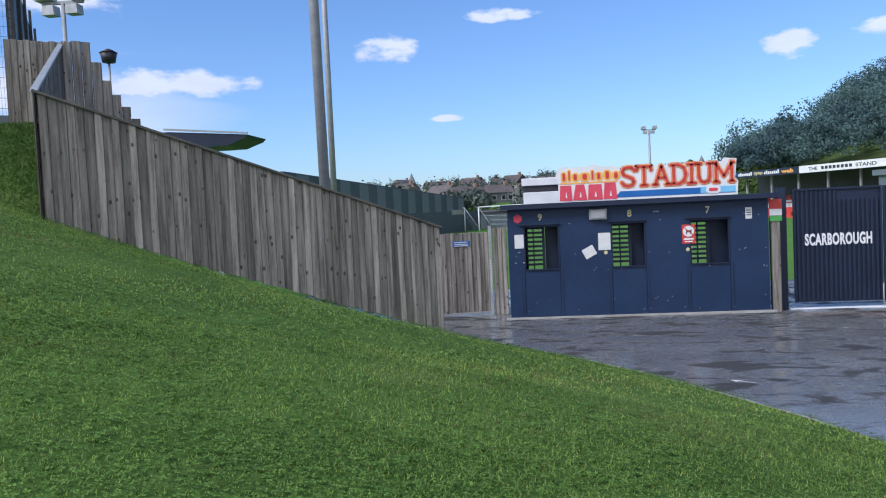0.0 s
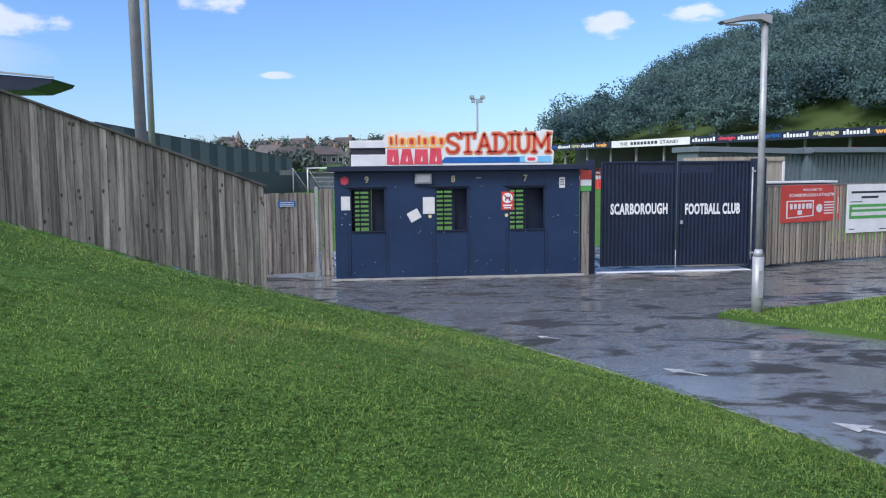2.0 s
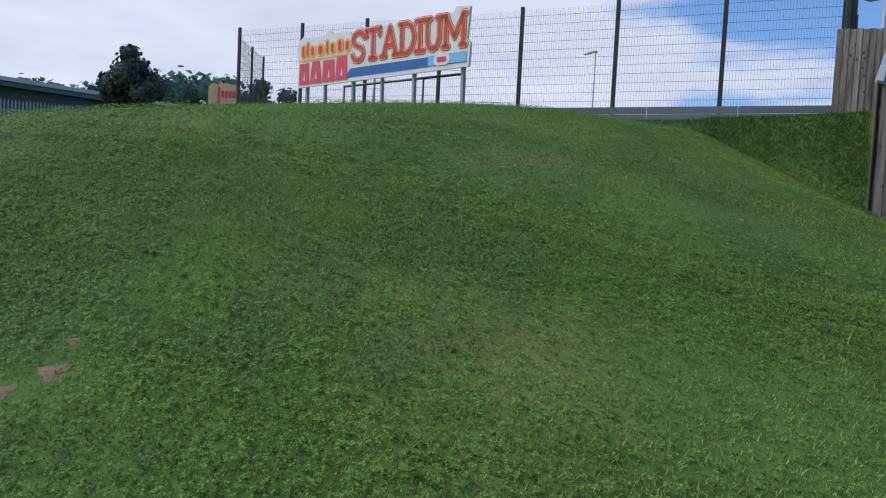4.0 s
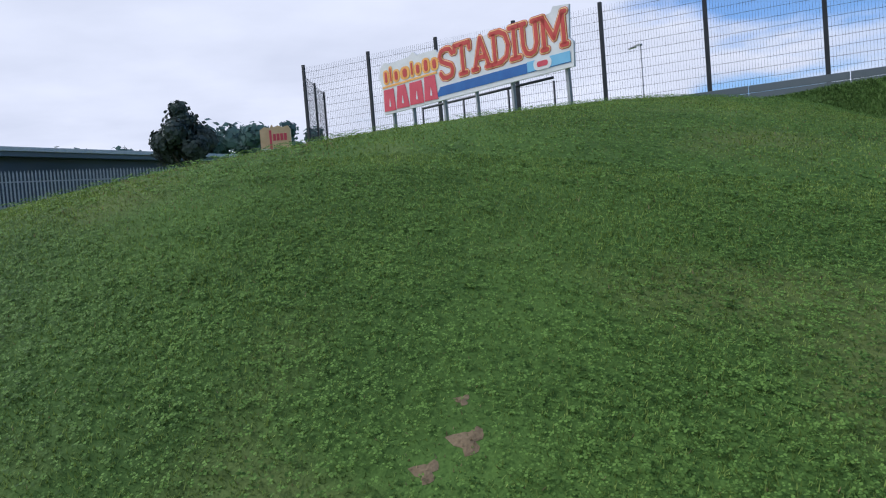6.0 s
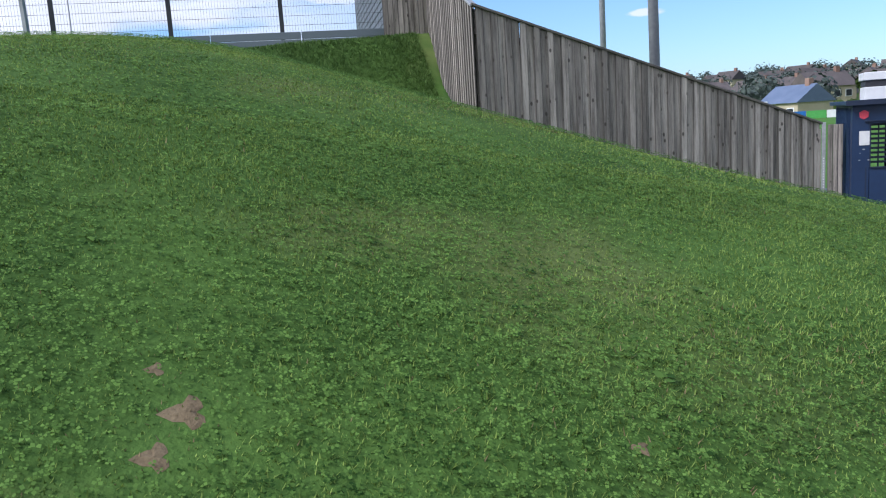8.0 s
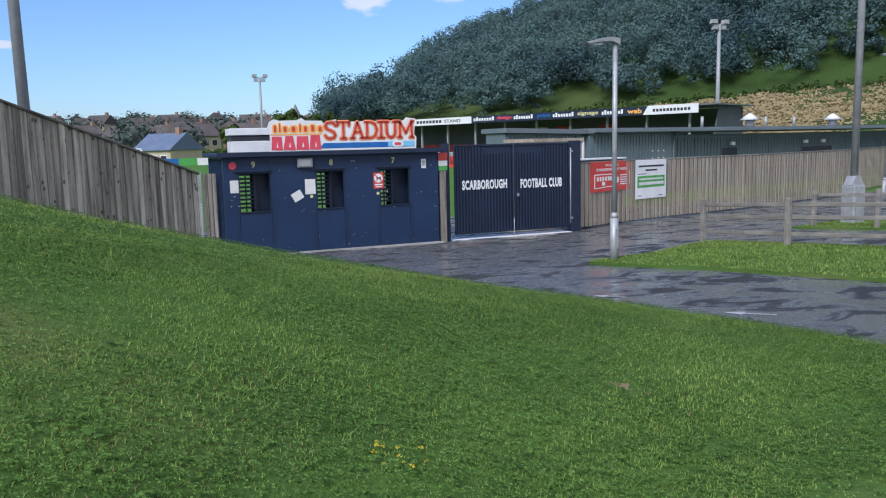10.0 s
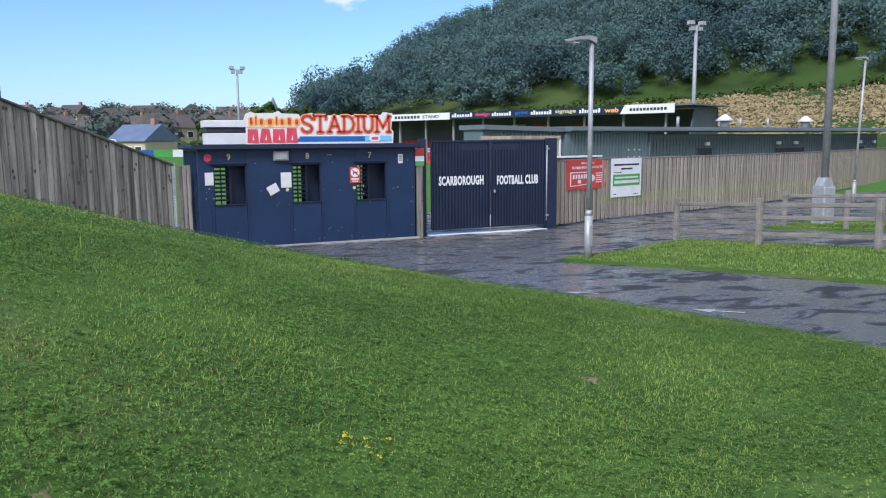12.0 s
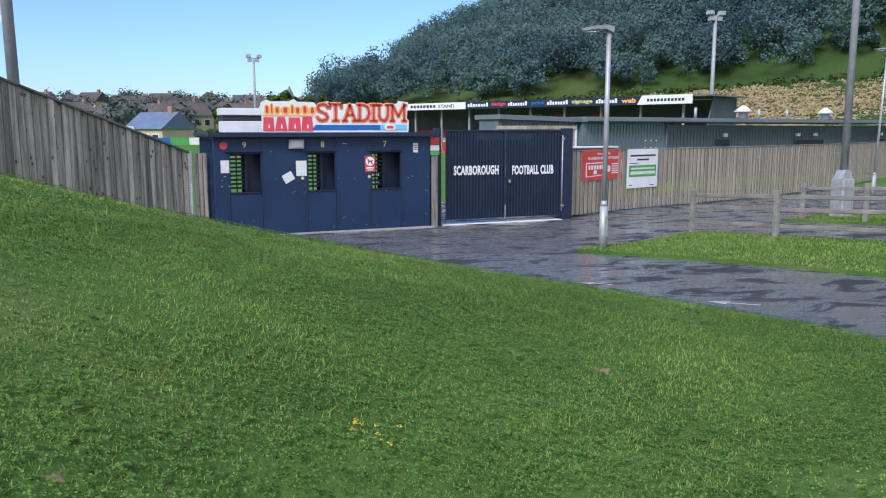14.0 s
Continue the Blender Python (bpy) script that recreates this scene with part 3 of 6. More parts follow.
for z in (-0.9, 0.1):
    part("rail", box(0, 1.4, 0.014, 0.06, z, z + 0.09), M["fence"], stepped)

upper_fence = thing("wooden_fence", pose(-9.38, -3.02, 4.28, 0, 0, 36), "timber board panel at the head of the bank", "fence")
for i in range(10):
    x = i * 0.112
    part("board", box(x, x + 0.114, -0.012 if i % 2 else 0.012, 0.012 if i % 2 else 0.034, -0.1, 1.84 + rng.uniform(-.01, .01)), M["fence"], upper_fence)
part("rail", box(0, 1.12, 0.036, 0.08, 1.4, 1.49), M["fence"], upper_fence)

# ---------- small gate beside the turnstiles ----------
side_gate = thing("wooden_gate", pose(-1.95, 0.62, -0.02, 0, 0, 18), "weathered timber board gate with steel edge post", "gate")
for i in range(15):
    x = i * 0.1
    part("board", box(x, x + 0.104, -0.012 if i % 2 else -0.03, 0.01 if i % 2 else -0.012, 0.09, 1.93 + rng.uniform(-.01, .01)), M["fence"], side_gate)
for z in (0.3, 1.6):
    part("rail", box(0, 1.5, 0.01, 0.06, z, z + 0.09), M["fence"], side_gate)
part("kick_plate", box(0, 1.5, -0.045, -0.032, 0.03, 0.09), M["galv"], side_gate, "pale steel strip along the foot")
plate = part("notice", box(0.66, 1.06, -0.04, -0.031, 1.62, 1.75, 0.002), M["signblue"], side_gate, "small blue notice with pale lettering bars")
for z in (1.71, 1.665, 1.63):
    part("lettering_bar", box(0.70, 1.02, -0.043, -0.04, z, z + 0.018, 0), M["paper"], plate)
gp = thing("gate_post", pose(-0.46, 1.02, 0), "galvanised steel post with a drilled strip beside the timber gate", "post")
part("post", box(-0.04, 0.04, -0.04, 0.04, -0.05, 2.05), M["galv"], gp)
for i in range(14):
    part("stud", box(-0.012, 0.012, -0.05, -0.04, 0.45 + i * 0.06, 0.475 + i * 0.06, 0), M["white"], gp)
jamb = thing("timber_jamb", pose(-0.22, 0.9, 0), "upright timber panel between gate post and turnstile block", "post")
for i in range(3):
    part("board", box(-0.17 + i * 0.105, -0.07 + i * 0.105, -0.02, 0.02, 0, 2.0), M["fence"], jamb)

# ---------- turnstile block ----------
W, H, DEP = 5.45, 2.40, 3.2
block = thing("turnstile_block", pose(0, 0, 0), "long navy steel turnstile block with three numbered entrances", "turnstile building")
DOORS = ((0.33, 1.10, 1.08, 1.99), (2.20, 2.93, 1.08, 1.99), (3.84, 4.66, 1.08, 1.99))
# front wall as panels round the openings
xs = [0.0] + [v for a in DOORS for v in a[:2]] + [W]
for i in range(0, 8, 2):
    part("wall_panel", box(xs[i], xs[i + 1], 0.0, 0.06, 0.03, H), M["navy"], block)
for x0, x1, z0, z1 in DOORS:
    part("lintel", box(x0, x1, 0.0, 0.06, z1, H), M["navy"], block)
    part("lower_door", box(x0 + 0.004, x1 - 0.004, 0.012, 0.05, 0.04, z0), M["navy"], block)
    part("canopy_strip", box(x0 - 0.10, x1 + 0.02, -0.06, -0.002, z1 + 0.045, z1 + 0.075), M["gate"], block)
    for xx in (x0, x1 - 0.03):
        part("opening_frame", box(xx, xx + 0.03, -0.012, 0.07, z0, z1), M["gate"], block)
    part("opening_sill", box(x0 + 0.03, x1 - 0.03, -0.02, 0.07, z0 - 0.03, z0), M["gate"], block)
    # bars of the turnstile comb behind the opening
    for b in range(9):
        z = z0 + 0.06 + b * 0.1
        part("comb_bar", box(x0 + 0.03, x0 + 0.42, 0.30, 0.33, z, z + 0.048, 0.002), M["gate"], block)
    part("comb_post", box(x0 + 0.40, x0 + 0.46, 0.28, 0.36, 0.05, 2.1), M["gate"], block)
    part("comb_post", box(x0 + 0.20, x0 + 0.225, 0.29, 0.345, 0.05, 2.1), M["gate"], block)
# seams, studs and bolts on the front
for x in (0.27, 1.15, 2.14, 2.98, 3.78, 4.72):
    part("seam_strip", box(x - 0.012, x + 0.012, -0.006, -0.001, 0.05, 1.08, 0.001), M["gate"], block)
part("side_wall", box(0.0, 0.06, 0.062, DEP, 0.0, H), M["navy"], block)
part("side_wall", box(W - 0.06, W, 0.062, DEP, 0.0, H), M["navy"], block)
for x in np.arange(0.35, DEP - 0.1, 0.22):
    part("side_rib", box(-0.02, -0.001, float(x), float(x) + 0.06, 0.02, 2.34), M["navy"], block)
REAR = ((0.05, 0.75), (0.25, 1.0), (0.55, 1.2))     # the way out behind each comb
bx = [0.06] + [v for a, s in zip(DOORS, REAR) for v in (a[0] + s[0], a[0] + s[1])] + [W - 0.06]
for i in range(0, 8, 2):
    part("rear_panel", box(bx[i], bx[i + 1], DEP - 0.06, DEP, 0.0, H - 0.02), M["gate"], block)
for (x0, x1, z0, z1), (r0, r1) in zip(DOORS, REAR):
    part("rear_lintel", box(x0 + r0, x0 + r1, DEP - 0.06, DEP, 2.05, H - 0.02), M["gate"], block)
    part("partition", box(x1 + 0.05, x1 + 0.09, 0.07, 1.2, 0.02, H - 0.03), M["gate"], block)
    part("inner_screen", box(x0 + 0.47, x1 + 0.04, 0.38, 0.42, 0.02, H - 0.03), M["gate"], block)
part("floor_slab", box(0.07, W - 0.07, 0.07, DEP - 0.07, -0.02, 0.012, 0), M["concrete"], block)
roof = part("roof", box(-0.14, W + 0.12, -0.16, DEP + 0.12, H + 0.003, H + 0.09, 0.008), M["navy"], block)
part("gutter", box(-0.145, W + 0.125, -0.20, -0.162, H - 0.01, H + 0.10, 0.006), M["gate"], roof)
part("plinth", prism([(-0.10, -0.03), (W + 0.1, -0.03), (W + 0.1, 0.045), (-0.10, 0.035)], -0.10, -0.004), M["concrete"], block, "pale concrete sill")
for i, (n, x) in enumerate((("9", 0.70), ("8", 2.60), ("7", 4.22))):
    lettering("number", n, x - 0.045, x + 0.045, 2.13, 2.28, -0.002, M["yellow"], block, fat=0.02, label="faded yellow gate number")
part("badge", prism([(0.14, 2.13), (0.22, 2.09), (0.30, 2.14), (0.31, 2.24), (0.22, 2.29), (0.13, 2.24)], -0.012, -0.001), M["pink"], block, "small faded red shield badge")
part("camera_box", box(1.75, 2.12, -0.10, -0.002, 2.10, 2.33, 0.012), M["greybox"], block, "grey plastic junction box")
part("box_cover", box(1.79, 2.08, -0.112, -0.101, 2.13, 2.30, 0.006), M["galv"], block)
rb = random.Random(3)
for i in range(46):
    x, z = rb.uniform(0.05, W - 0.05), rb.choice((0.12, 0.35, 1.02, 1.35, 2.08)) + rb.uniform(-0.05, 0.05)
    if any(a[0] - 0.05 < x < a[1] + 0.05 and a[2] - 0.05 < z < a[3] + 0.05 for a in DOORS):
        continue
    part("bolt", box(x - 0.009, x + 0.009, -0.008, -0.001, z - 0.009, z + 0.009, 0.002), M["galv"], block)
for x, z, w, h in ((4.02, 1.40, 0.03, 0.05), (3.86, 1.40, 0.03, 0.05), (0.20, 1.45, 0.05, 0.02), (0.30, 1.22, 0.04, 0.02), (3.10, 2.21, 0.12, 0.02), (0.13, 1.22, 0.03, 0.02), (3.88, 1.22, 0.03, 0.02), (4.02, 1.22, 0.03, 0.02)):
    part("latch", box(x, x + w, -0.014, -0.001, z, z + h, 0.003), M["galv"], block)


def notice(x0, x1, z0, z1, mat, label, tilt=0, name="notice"):
    ob = thing(name, pose((x0 + x1) / 2, -0.004, (z0 + z1) / 2, 0, tilt, 0), label, "notice", "notices on the turnstile block")
    w, h = (x1 - x0) / 2, (z1 - z0) / 2
    part("sheet", box(-w, w, -0.006, 0, -h, h, 0.001), mat, ob)
    return ob


notice(0.135, 0.335, 1.545, 1.845, M["paper"], "white paper notice taped to navy steel")
notice(1.925, 2.185, 1.44, 1.81, M["paper"], "white paper notice taped beside an entrance")
notice(1.60, 1.86, 1.30, 1.52, M["paper"], "loose white paper notice hanging askew", -28)
n = notice(4.985, 5.115, 1.98, 2.22, M["paper"], "small grey-white printed notice near the roof")
for z in (0.05, 0.0, -0.05):
    part("lettering_bar", box(-0.045, 0.045, -0.009, -0.006, z, z + 0.02, 0), M["dark"], n)
n = notice(3.68, 3.95, 1.505, 1.91, M["red"], "red and white no-dogs sign", name="no_dogs_sign")
part("white_disc", prism([(0.115 * math.cos(a), 0.06 + 0.115 * math.sin(a)) for a in np.linspace(0, 2 * math.pi, 21)[:-1]], -0.010, -0.006), M["white"], n)
part("dog_shape", prism([(-0.06, 0.0), (-0.045, 0.06), (-0.06, 0.09), (-0.02, 0.085), (0.04, 0.08), (0.07, 0.11), (0.06, 0.06), (0.055, 0.0), (0.035, 0.0), (0.03, 0.04), (-0.02, 0.045), (-0.04, 0.0)], -0.013, -0.010), M["dark"], n)
part("slash", prism([(-0.09, 0.125), (-0.075, 0.14), (0.09, -0.005), (0.075, -0.02)], -0.016, -0.013), M["red"], n)
part("lettering_bar", box(-0.10, 0.10, -0.009, -0.006, -0.12, -0.085, 0), M["white"], n)
part("lettering_bar", box(-0.08, 0.08, -0.009, -0.006, -0.17, -0.145, 0), M["white"], n)
for x in (2.08, 3.79):
    st = thing("round_sticker", pose(x, -0.003, 1.385), "small round yellow sticker", "sticker", "stickers")
    part("disc", prism([(0.04 * math.cos(a), 0.04 * math.sin(a)) for a in np.linspace(0, 2 * math.pi, 15)[:-1]], -0.004, 0), M["yellow"], st)


# ---------- the two venue signs ----------
STROKES = {"S": [[(1, .80), (.82, .97), (.5, 1), (.16, .94), (.02, .76), (.14, .60), (.5, .50), (.86, .40), (.98, .22), (.84, .05), (.5, 0), (.16, .04), (0, .20)]],
           "T": [[(0, 1), (1, 1)], [(.5, 1), (.5, 0)], [(.28, 0), (.72, 0)], [(0, 1), (0, .80)], [(1, 1), (1, .80)]],
           "A": [[(.08, 0), (.5, 1), (.92, 0)], [(.26, .36), (.74, .36)], [(-.06, 0), (.24, 0)], [(.76, 0), (1.06, 0)]],
           "D": [[(.12, 0), (.12, 1)], [(-.06, 1), (.5, 1), (.84, .86), (1, .5), (.84, .14), (.5, 0), (-.06, 0)]],
           "I": [[(.5, 0), (.5, 1)], [(-.2, 0), (1.2, 0)], [(-.2, 1), (1.2, 1)]],
           "U": [[(.12, 1), (.12, .30), (.26, .06), (.5, 0), (.74, .06), (.88, .30), (.88, 1)], [(-.06, 1), (.30, 1)], [(.70, 1), (1.06, 1)]],
           "M": [[(.08, 0), (.08, 1), (.5, .28), (.92, 1), (.92, 0)], [(-.04, 0), (.20, 0)], [(.80, 0), (1.04, 0)], [(-.04, 1), (.10, 1)], [(.90, 1), (1.04, 1)]]}


def slab_letter(ch, x, z, w, h, t, y, k):
    """A slab-serif capital of straight strokes with round joints, t thick, facing -y."""
    bm = bmesh.new()
    for line in STROKES[ch]:
        P = [Vector(((x + a * w) * k, 0, (z + b * h) * k)) for a, b in line]
        for p in P:
            q = t * k / 2
            f = bm.faces.new([bm.verts.new((p.x + q * math.cos(c), y, p.z + q * math.sin(c))) for c in np.linspace(0, 2 * math.pi, 11)[:-1]])
        for p, q in zip(P, P[1:]):
            u = (q - p).normalized() * t * k / 2
            n = Vector((-u.z, 0, u.x))
            bm.faces.new([bm.verts.new((v.x, y - 0.0008, v.z)) for v in (p + n, p - n, q - n, q + n)])
    r = bmesh.ops.extrude_face_region(bm, geom=bm.faces[:])
    for v in r["geom"]:
        if isinstance(v, bmesh.types.BMVert):
            v.co.y -= 0.004
    bmesh.ops.recalc_face_normals(bm, faces=bm.faces)
    return bm


def venue_sign(m, k, label):
    """Cut-out sign 3.7 k wide: a yellow and pink emblem of plain shapes, the word, and a blue stripe."""
    s = thing("stadium_sign", m, label, "sign", "stadium signs")
    P = lambda pts: [(x * k, z * k) for x, z in pts]
    plate = [(0.0, 0.0), (3.70, 0.0), (3.72, 0.30), (3.66, 0.36), (3.70, 0.76), (3.45, 0.79), (3.40, 0.72), (1.66, 0.70), (1.62, 0.76), (1.40, 0.73),
             (1.32, 0.66), (1.26, 0.73), (0.86, 0.74), (0.78, 0.80), (0.66, 0.75), (0.22, 0.74), (0.12, 0.78), (0.0, 0.72), (-0.05, 0.58), (0.0, 0.46)]
    part("backing_board", prism(P(plate), 0.0, 0.05 * k), M["white"], s, "white cut-out board")
    part("blue_stripe", prism(P([(1.18, 0.06), (3.66, 0.06), (3.66, 0.19), (1.30, 0.19)]), -0.006, -0.001), M["signblue"], s)
    part("pale_stripe", prism(P([(2.95, 0.07), (3.66, 0.07), (3.66, 0.20), (2.95, 0.20)]), -0.009, -0.007), M["signcyan"], s)
    part("crest", prism(P(rounded(3.06, 3.36, 0.06, 0.21, 0.07)), -0.013, -0.010), M["white"], s)
    part("crest_mark", prism(P(rounded(3.12, 3.30, 0.10, 0.17, 0.03)), -0.016, -0.013), M["pink"], s)
    # emblem, upper row: orange shapes with red hearts
    x = 0.06
    for w, h in ((0.13, 0.22), (0.07, 0.26), (0.16, 0.19), (0.22, 0.19), (0.08, 0.24), (0.16, 0.19), (0.17, 0.22), (0.17, 0.19)):
        part("emblem_shape", prism(P(rounded(x, x + w, 0.44, 0.44 + h, min(w, h) * 0.42)), -0.010, -0.001), M["orange"], s)
        part("emblem_heart", prism(P(rounded(x + w * 0.28, x + w * 0.72, 0.47, 0.41 + h, w * 0.2)), -0.014, -0.010), M["redtext"], s)
        x += w + 0.012
    part("emblem_line", prism(P([(0.02, 0.395), (1.25, 0.395), (1.25, 0.425), (0.02, 0.425)]), -0.008, -0.001), M["orange"], s)
    # emblem, lower row: slanting pink shapes
    x = 0.02
    for w, h, t in ((0.27, 0.33, 0.02), (0.30, 0.34, 0.06), (0.31, 0.33, 0.02), (0.29, 0.35, 0.03)):
        part("emblem_shape", prism(P([(x, 0.045), (x + w, 0.035), (x + w - t, 0.035 + h), (x + t, 0.05 + h * 0.96)]), -0.010, -0.001), M["pink"], s)
        part("emblem_heart", prism(P([(x + w * 0.46, 0.11), (x + w * 0.60, 0.10), (x + w * 0.55, 0.23)]), -0.014, -0.010), M["white"], s)
        x += w + 0.015
    for y, t, mat, nm in ((-0.001, 0.172, M["redtext"], "letter_edge"), (-0.006, 0.142, M["cream"], "letter_inline"), (-0.011, 0.100, M["redtext"], "letter")):
        x = 1.34
        for ch, w in (("S", 0.26), ("T", 0.29), ("A", 0.32), ("D", 0.29), ("I", 0.11), ("U", 0.30), ("M", 0.38)):
            part(nm, slab_letter(ch, x, 0.29, w, 0.40, t * 0.62, y, k), mat, s)
            x += w + 0.055
    return s


venue_sign(pose(1.12, -0.10, 2.49), 1.0, "red, yellow and white stadium sign on the turnstile roof")
hill_sign = venue_sign(pose(-16.72, -11.16, 4.74, 0, -1.4, 16.7) @ Matrix.Diagonal((1.325, 1, 1.40, 1)), 1.0, "red, yellow and white stadium sign on grey steel posts")
for x, w in ((0.16, 0.04), (0.62, 0.03), (1.30, 0.04), (1.95, 0.03), (2.62, 0.04), (3.55, 0.045)):
    part("sign_post", box(x - w / 2, x + w / 2, 0.055, 0.13, -0.85, 0.62, 0.002), M["galv_dark"], hill_sign, "grey steel post")
unit = thing("roof_unit", pose(0.35, 1.0, H + 0.093), "white flat box with a dark band on the roof", "roof box")
part("casing", box(0, 1.5, 0, 0.8, 0, 0.28, 0.01), M["white"], unit)
part("dark_band", box(0.01, 1.49, 0.01, 0.79, 0.284, 0.42, 0.004), M["dark"], unit)
part("lid", box(-0.03, 1.53, -0.03, 0.83, 0.424, 0.60, 0.012), M["white"], unit)

# ---------- timber and main gate ----------
tp = thing("timber_post", pose(5.60, 0.10, 0), "tall timber gate post with a small printed sign", "post")
part("post", box(-0.10, 0.10, -0.06, 0.06, -0.03, 2.36, 0.012), M["fence"], tp)
part("sign_top", box(-0.12, 0.13, -0.075, -0.062, 2.16, 2.36, 0.002), M["red"], tp, "red upper half of sign")
part("sign_mid", box(-0.12, 0.13, -0.075, -0.062, 2.02, 2.156, 0.002), M["white"], tp, "white strip of sign")
part("sign_foot", box(-0.12, 0.13, -0.075, -0.062, 1.90, 2.016, 0.002), M["green"], tp, "green strip of sign")

GY = 0.27
main_gate = thing("double_gate", pose(0, GY, 0), "tall black-blue ribbed steel double gate, closed", "gate")
for a, b in ((5.72, 5.90), (9.66, 9.98)):
    part("gate_post", box(a, b, 0.02, 0.20, -0.03, 2.60, 0.01), M["gate"], main_gate)
for i, (a, b) in enumerate(((6.03, 7.81), (7.84, 9.60))):
    leaf = part("gate_leaf", box(a, b, 0.03, 0.05, 0.14, 2.55, 0.004), M["gate"], main_gate)
    n = 18
    for j in range(n):
        x = a + 0.05 + (b - a - 0.1) * (j + 0.5) / n
        z1 = 2.50 if (j < 9) == (i == 0) else 2.30
        part("rib", box(x - 0.026, x + 0.026, 0.0, 0.029, 0.18, z1, 0.008), M["gate"], leaf)
    part("edge_bar", box(a, a + 0.04, -0.01, 0.028, 0.14, 2.55), M["gate"], leaf)
    part("edge_bar", box(b - 0.04, b, -0.01, 0.028, 0.14, 2.55), M["gate"], leaf)
    part("top_bar", box(a + 0.04, b - 0.04, -0.01, 0.028, 2.51, 2.555), M["gate"], leaf)
lettering("word", "SCARBOROUGH", 6.25, 7.60, 1.34, 1.60, -0.004, M["white"], main_gate, fat=0.042, spacing=1.10, label="white capital lettering")
lettering("word", "FOOTBALL CLUB", 8.02, 9.34, 1.32, 1.58, -0.004, M["white"], main_gate, fat=0.042, spacing=1.10, label="white capital lettering")
part("threshold", box(5.92, 9.64, -0.05, 0.62, -0.05, 0.014, 0.004), M["white"], main_gate, "pale worn concrete threshold")
part("lock_box", box(7.86, 7.98, -0.05, -0.002, 1.08, 1.22), M["gate"], main_gate)
part("lock_plate", box(7.89, 7.95, -0.06, -0.051, 1.11, 1.19, 0.002), M["galv"], main_gate)
for z in (0.38, 2.28):
    for x in (5.90, 9.60):
        part("hinge", box(x, x + 0.10, -0.02, 0.04, z, z + 0.05), M["galv_dark"], main_gate)
part("drop_bolt", tube((7.80, -0.03, -0.02), (7.80, -0.03, 0.5), 0.012, n=8), M["galv"], main_gate)
part("slide_bolt", tube((9.63, 0.0, 0.25), (9.63, 0.0, 2.4), 0.022, n=8), M["galv"], main_gate, "pale vertical steel bar")

# ---------- fence along the far side of the forecourt ----------
LINE = [Vector(p) for p in ((10.0, 0.55), (12.0, 1.36), (14.3, 2.05), (15.9, 2.35), (19.35, 3.2), (26.3, 5.6), (38.6, 11.8), (56, 22))]
LENS = [0.0]
for a, b in zip(LINE, LINE[1:]):
    LENS.append(LENS[-1] + (b - a).length)


def on_line(s):
    for i in range(len(LINE) - 1):
        if s <= LENS[i + 1] or i == len(LINE) - 2:
            d = (LINE[i + 1] - LINE[i]).normalized()
            return LINE[i] + d * (s - LENS[i]), math.degrees(math.atan2(d.y, d.x))


yard_fence = thing("yard_fence", pose(0, 0, 0), "long pale-brown vertical board fence behind the forecourt", "fence")
slat = board_mesh(0.072, 0.022, 1.86, 0)
s, k = 0.06, 0
while s < 24:
    p, a = on_line(s)
    place("board", slat, M["fence_light"], yard_fence, pose(p.x, p.y, 0.06 + rng.uniform(-.008, .008), 0, rng.uniform(-.25, .25), a) @ pose(0, -0.02 if k % 2 else 0.0, 0))
    s += 0.107
    k += 1
far_boards = bmesh.new()
while s < LENS[-1]:
    p, a = on_line(s)
    vs = add_box(far_boards, 0, 0.16, -0.02, 0, 0.05, 1.92 + rng.uniform(-.01, .01))
    bmesh.ops.transform(far_boards, matrix=pose(p.x, p.y, 0, 0, 0, a), verts=vs)
    s += 0.185
tagged(part("board_run", far_boards, M["fence_light"], yard_fence), kind="stuff")
for i in range(len(LINE) - 1):
    p, L = LINE[i], (LINE[i + 1] - LINE[i]).length
    a = on_line(LENS[i] + 0.01)[1]
    for z, nm, t in ((0.4, "rail", 0.08), (1.5, "rail", 0.08), (1.93, "capping_rail", 0.035)):
        ob = part(nm, box(0, L, 0.005 if nm == "rail" else -0.05, 0.06, z, z + t), M["rail"], yard_fence)
        ob.matrix_basis = pose(p.x, p.y, 0, 0, 0, a)

p, a = on_line(0.60)
red_sign = thing("welcome_sign", pose(p.x, p.y, 0, 0, 0, a) @ pose(0, -0.055, 1.05) @ Matrix.Diagonal((1.59, 1, 0.98, 1)), "red printed welcome board fixed to the yard fence", "sign")
part("board", box(0, 1.42, -0.012, 0, 0, 0.92, 0.003), M["red"], red_sign)
lettering("word", "WELCOME TO", 0.48, 0.92, 0.77, 0.83, -0.013, M["white"], red_sign, fat=0.01)
lettering("word", "SCARBOROUGH ATHLETIC", 0.18, 1.24, 0.63, 0.71, -0.013, M["white"], red_sign, fat=0.012)
fr = part("emblem_frame", prism([(0.12, 0.10), (0.74, 0.14), (0.74, 0.54), (0.12, 0.54)], -0.015, -0.012), M["white"], red_sign, "white ticket-shaped emblem")
part("emblem_field", prism([(0.15, 0.13), (0.71, 0.165), (0.71, 0.51), (0.15, 0.51)], -0.017, -0.015), M["red"], fr)
for x in (0.20, 0.29, 0.38, 0.47, 0.56, 0.63):
    part("emblem_shape", box(x, x + 0.055, -0.020, -0.017, 0.33, 0.46, 0), M["white"], fr)
part("emblem_shape", box(0.37, 0.47, -0.020, -0.017, 0.19, 0.30, 0), M["white"], fr)
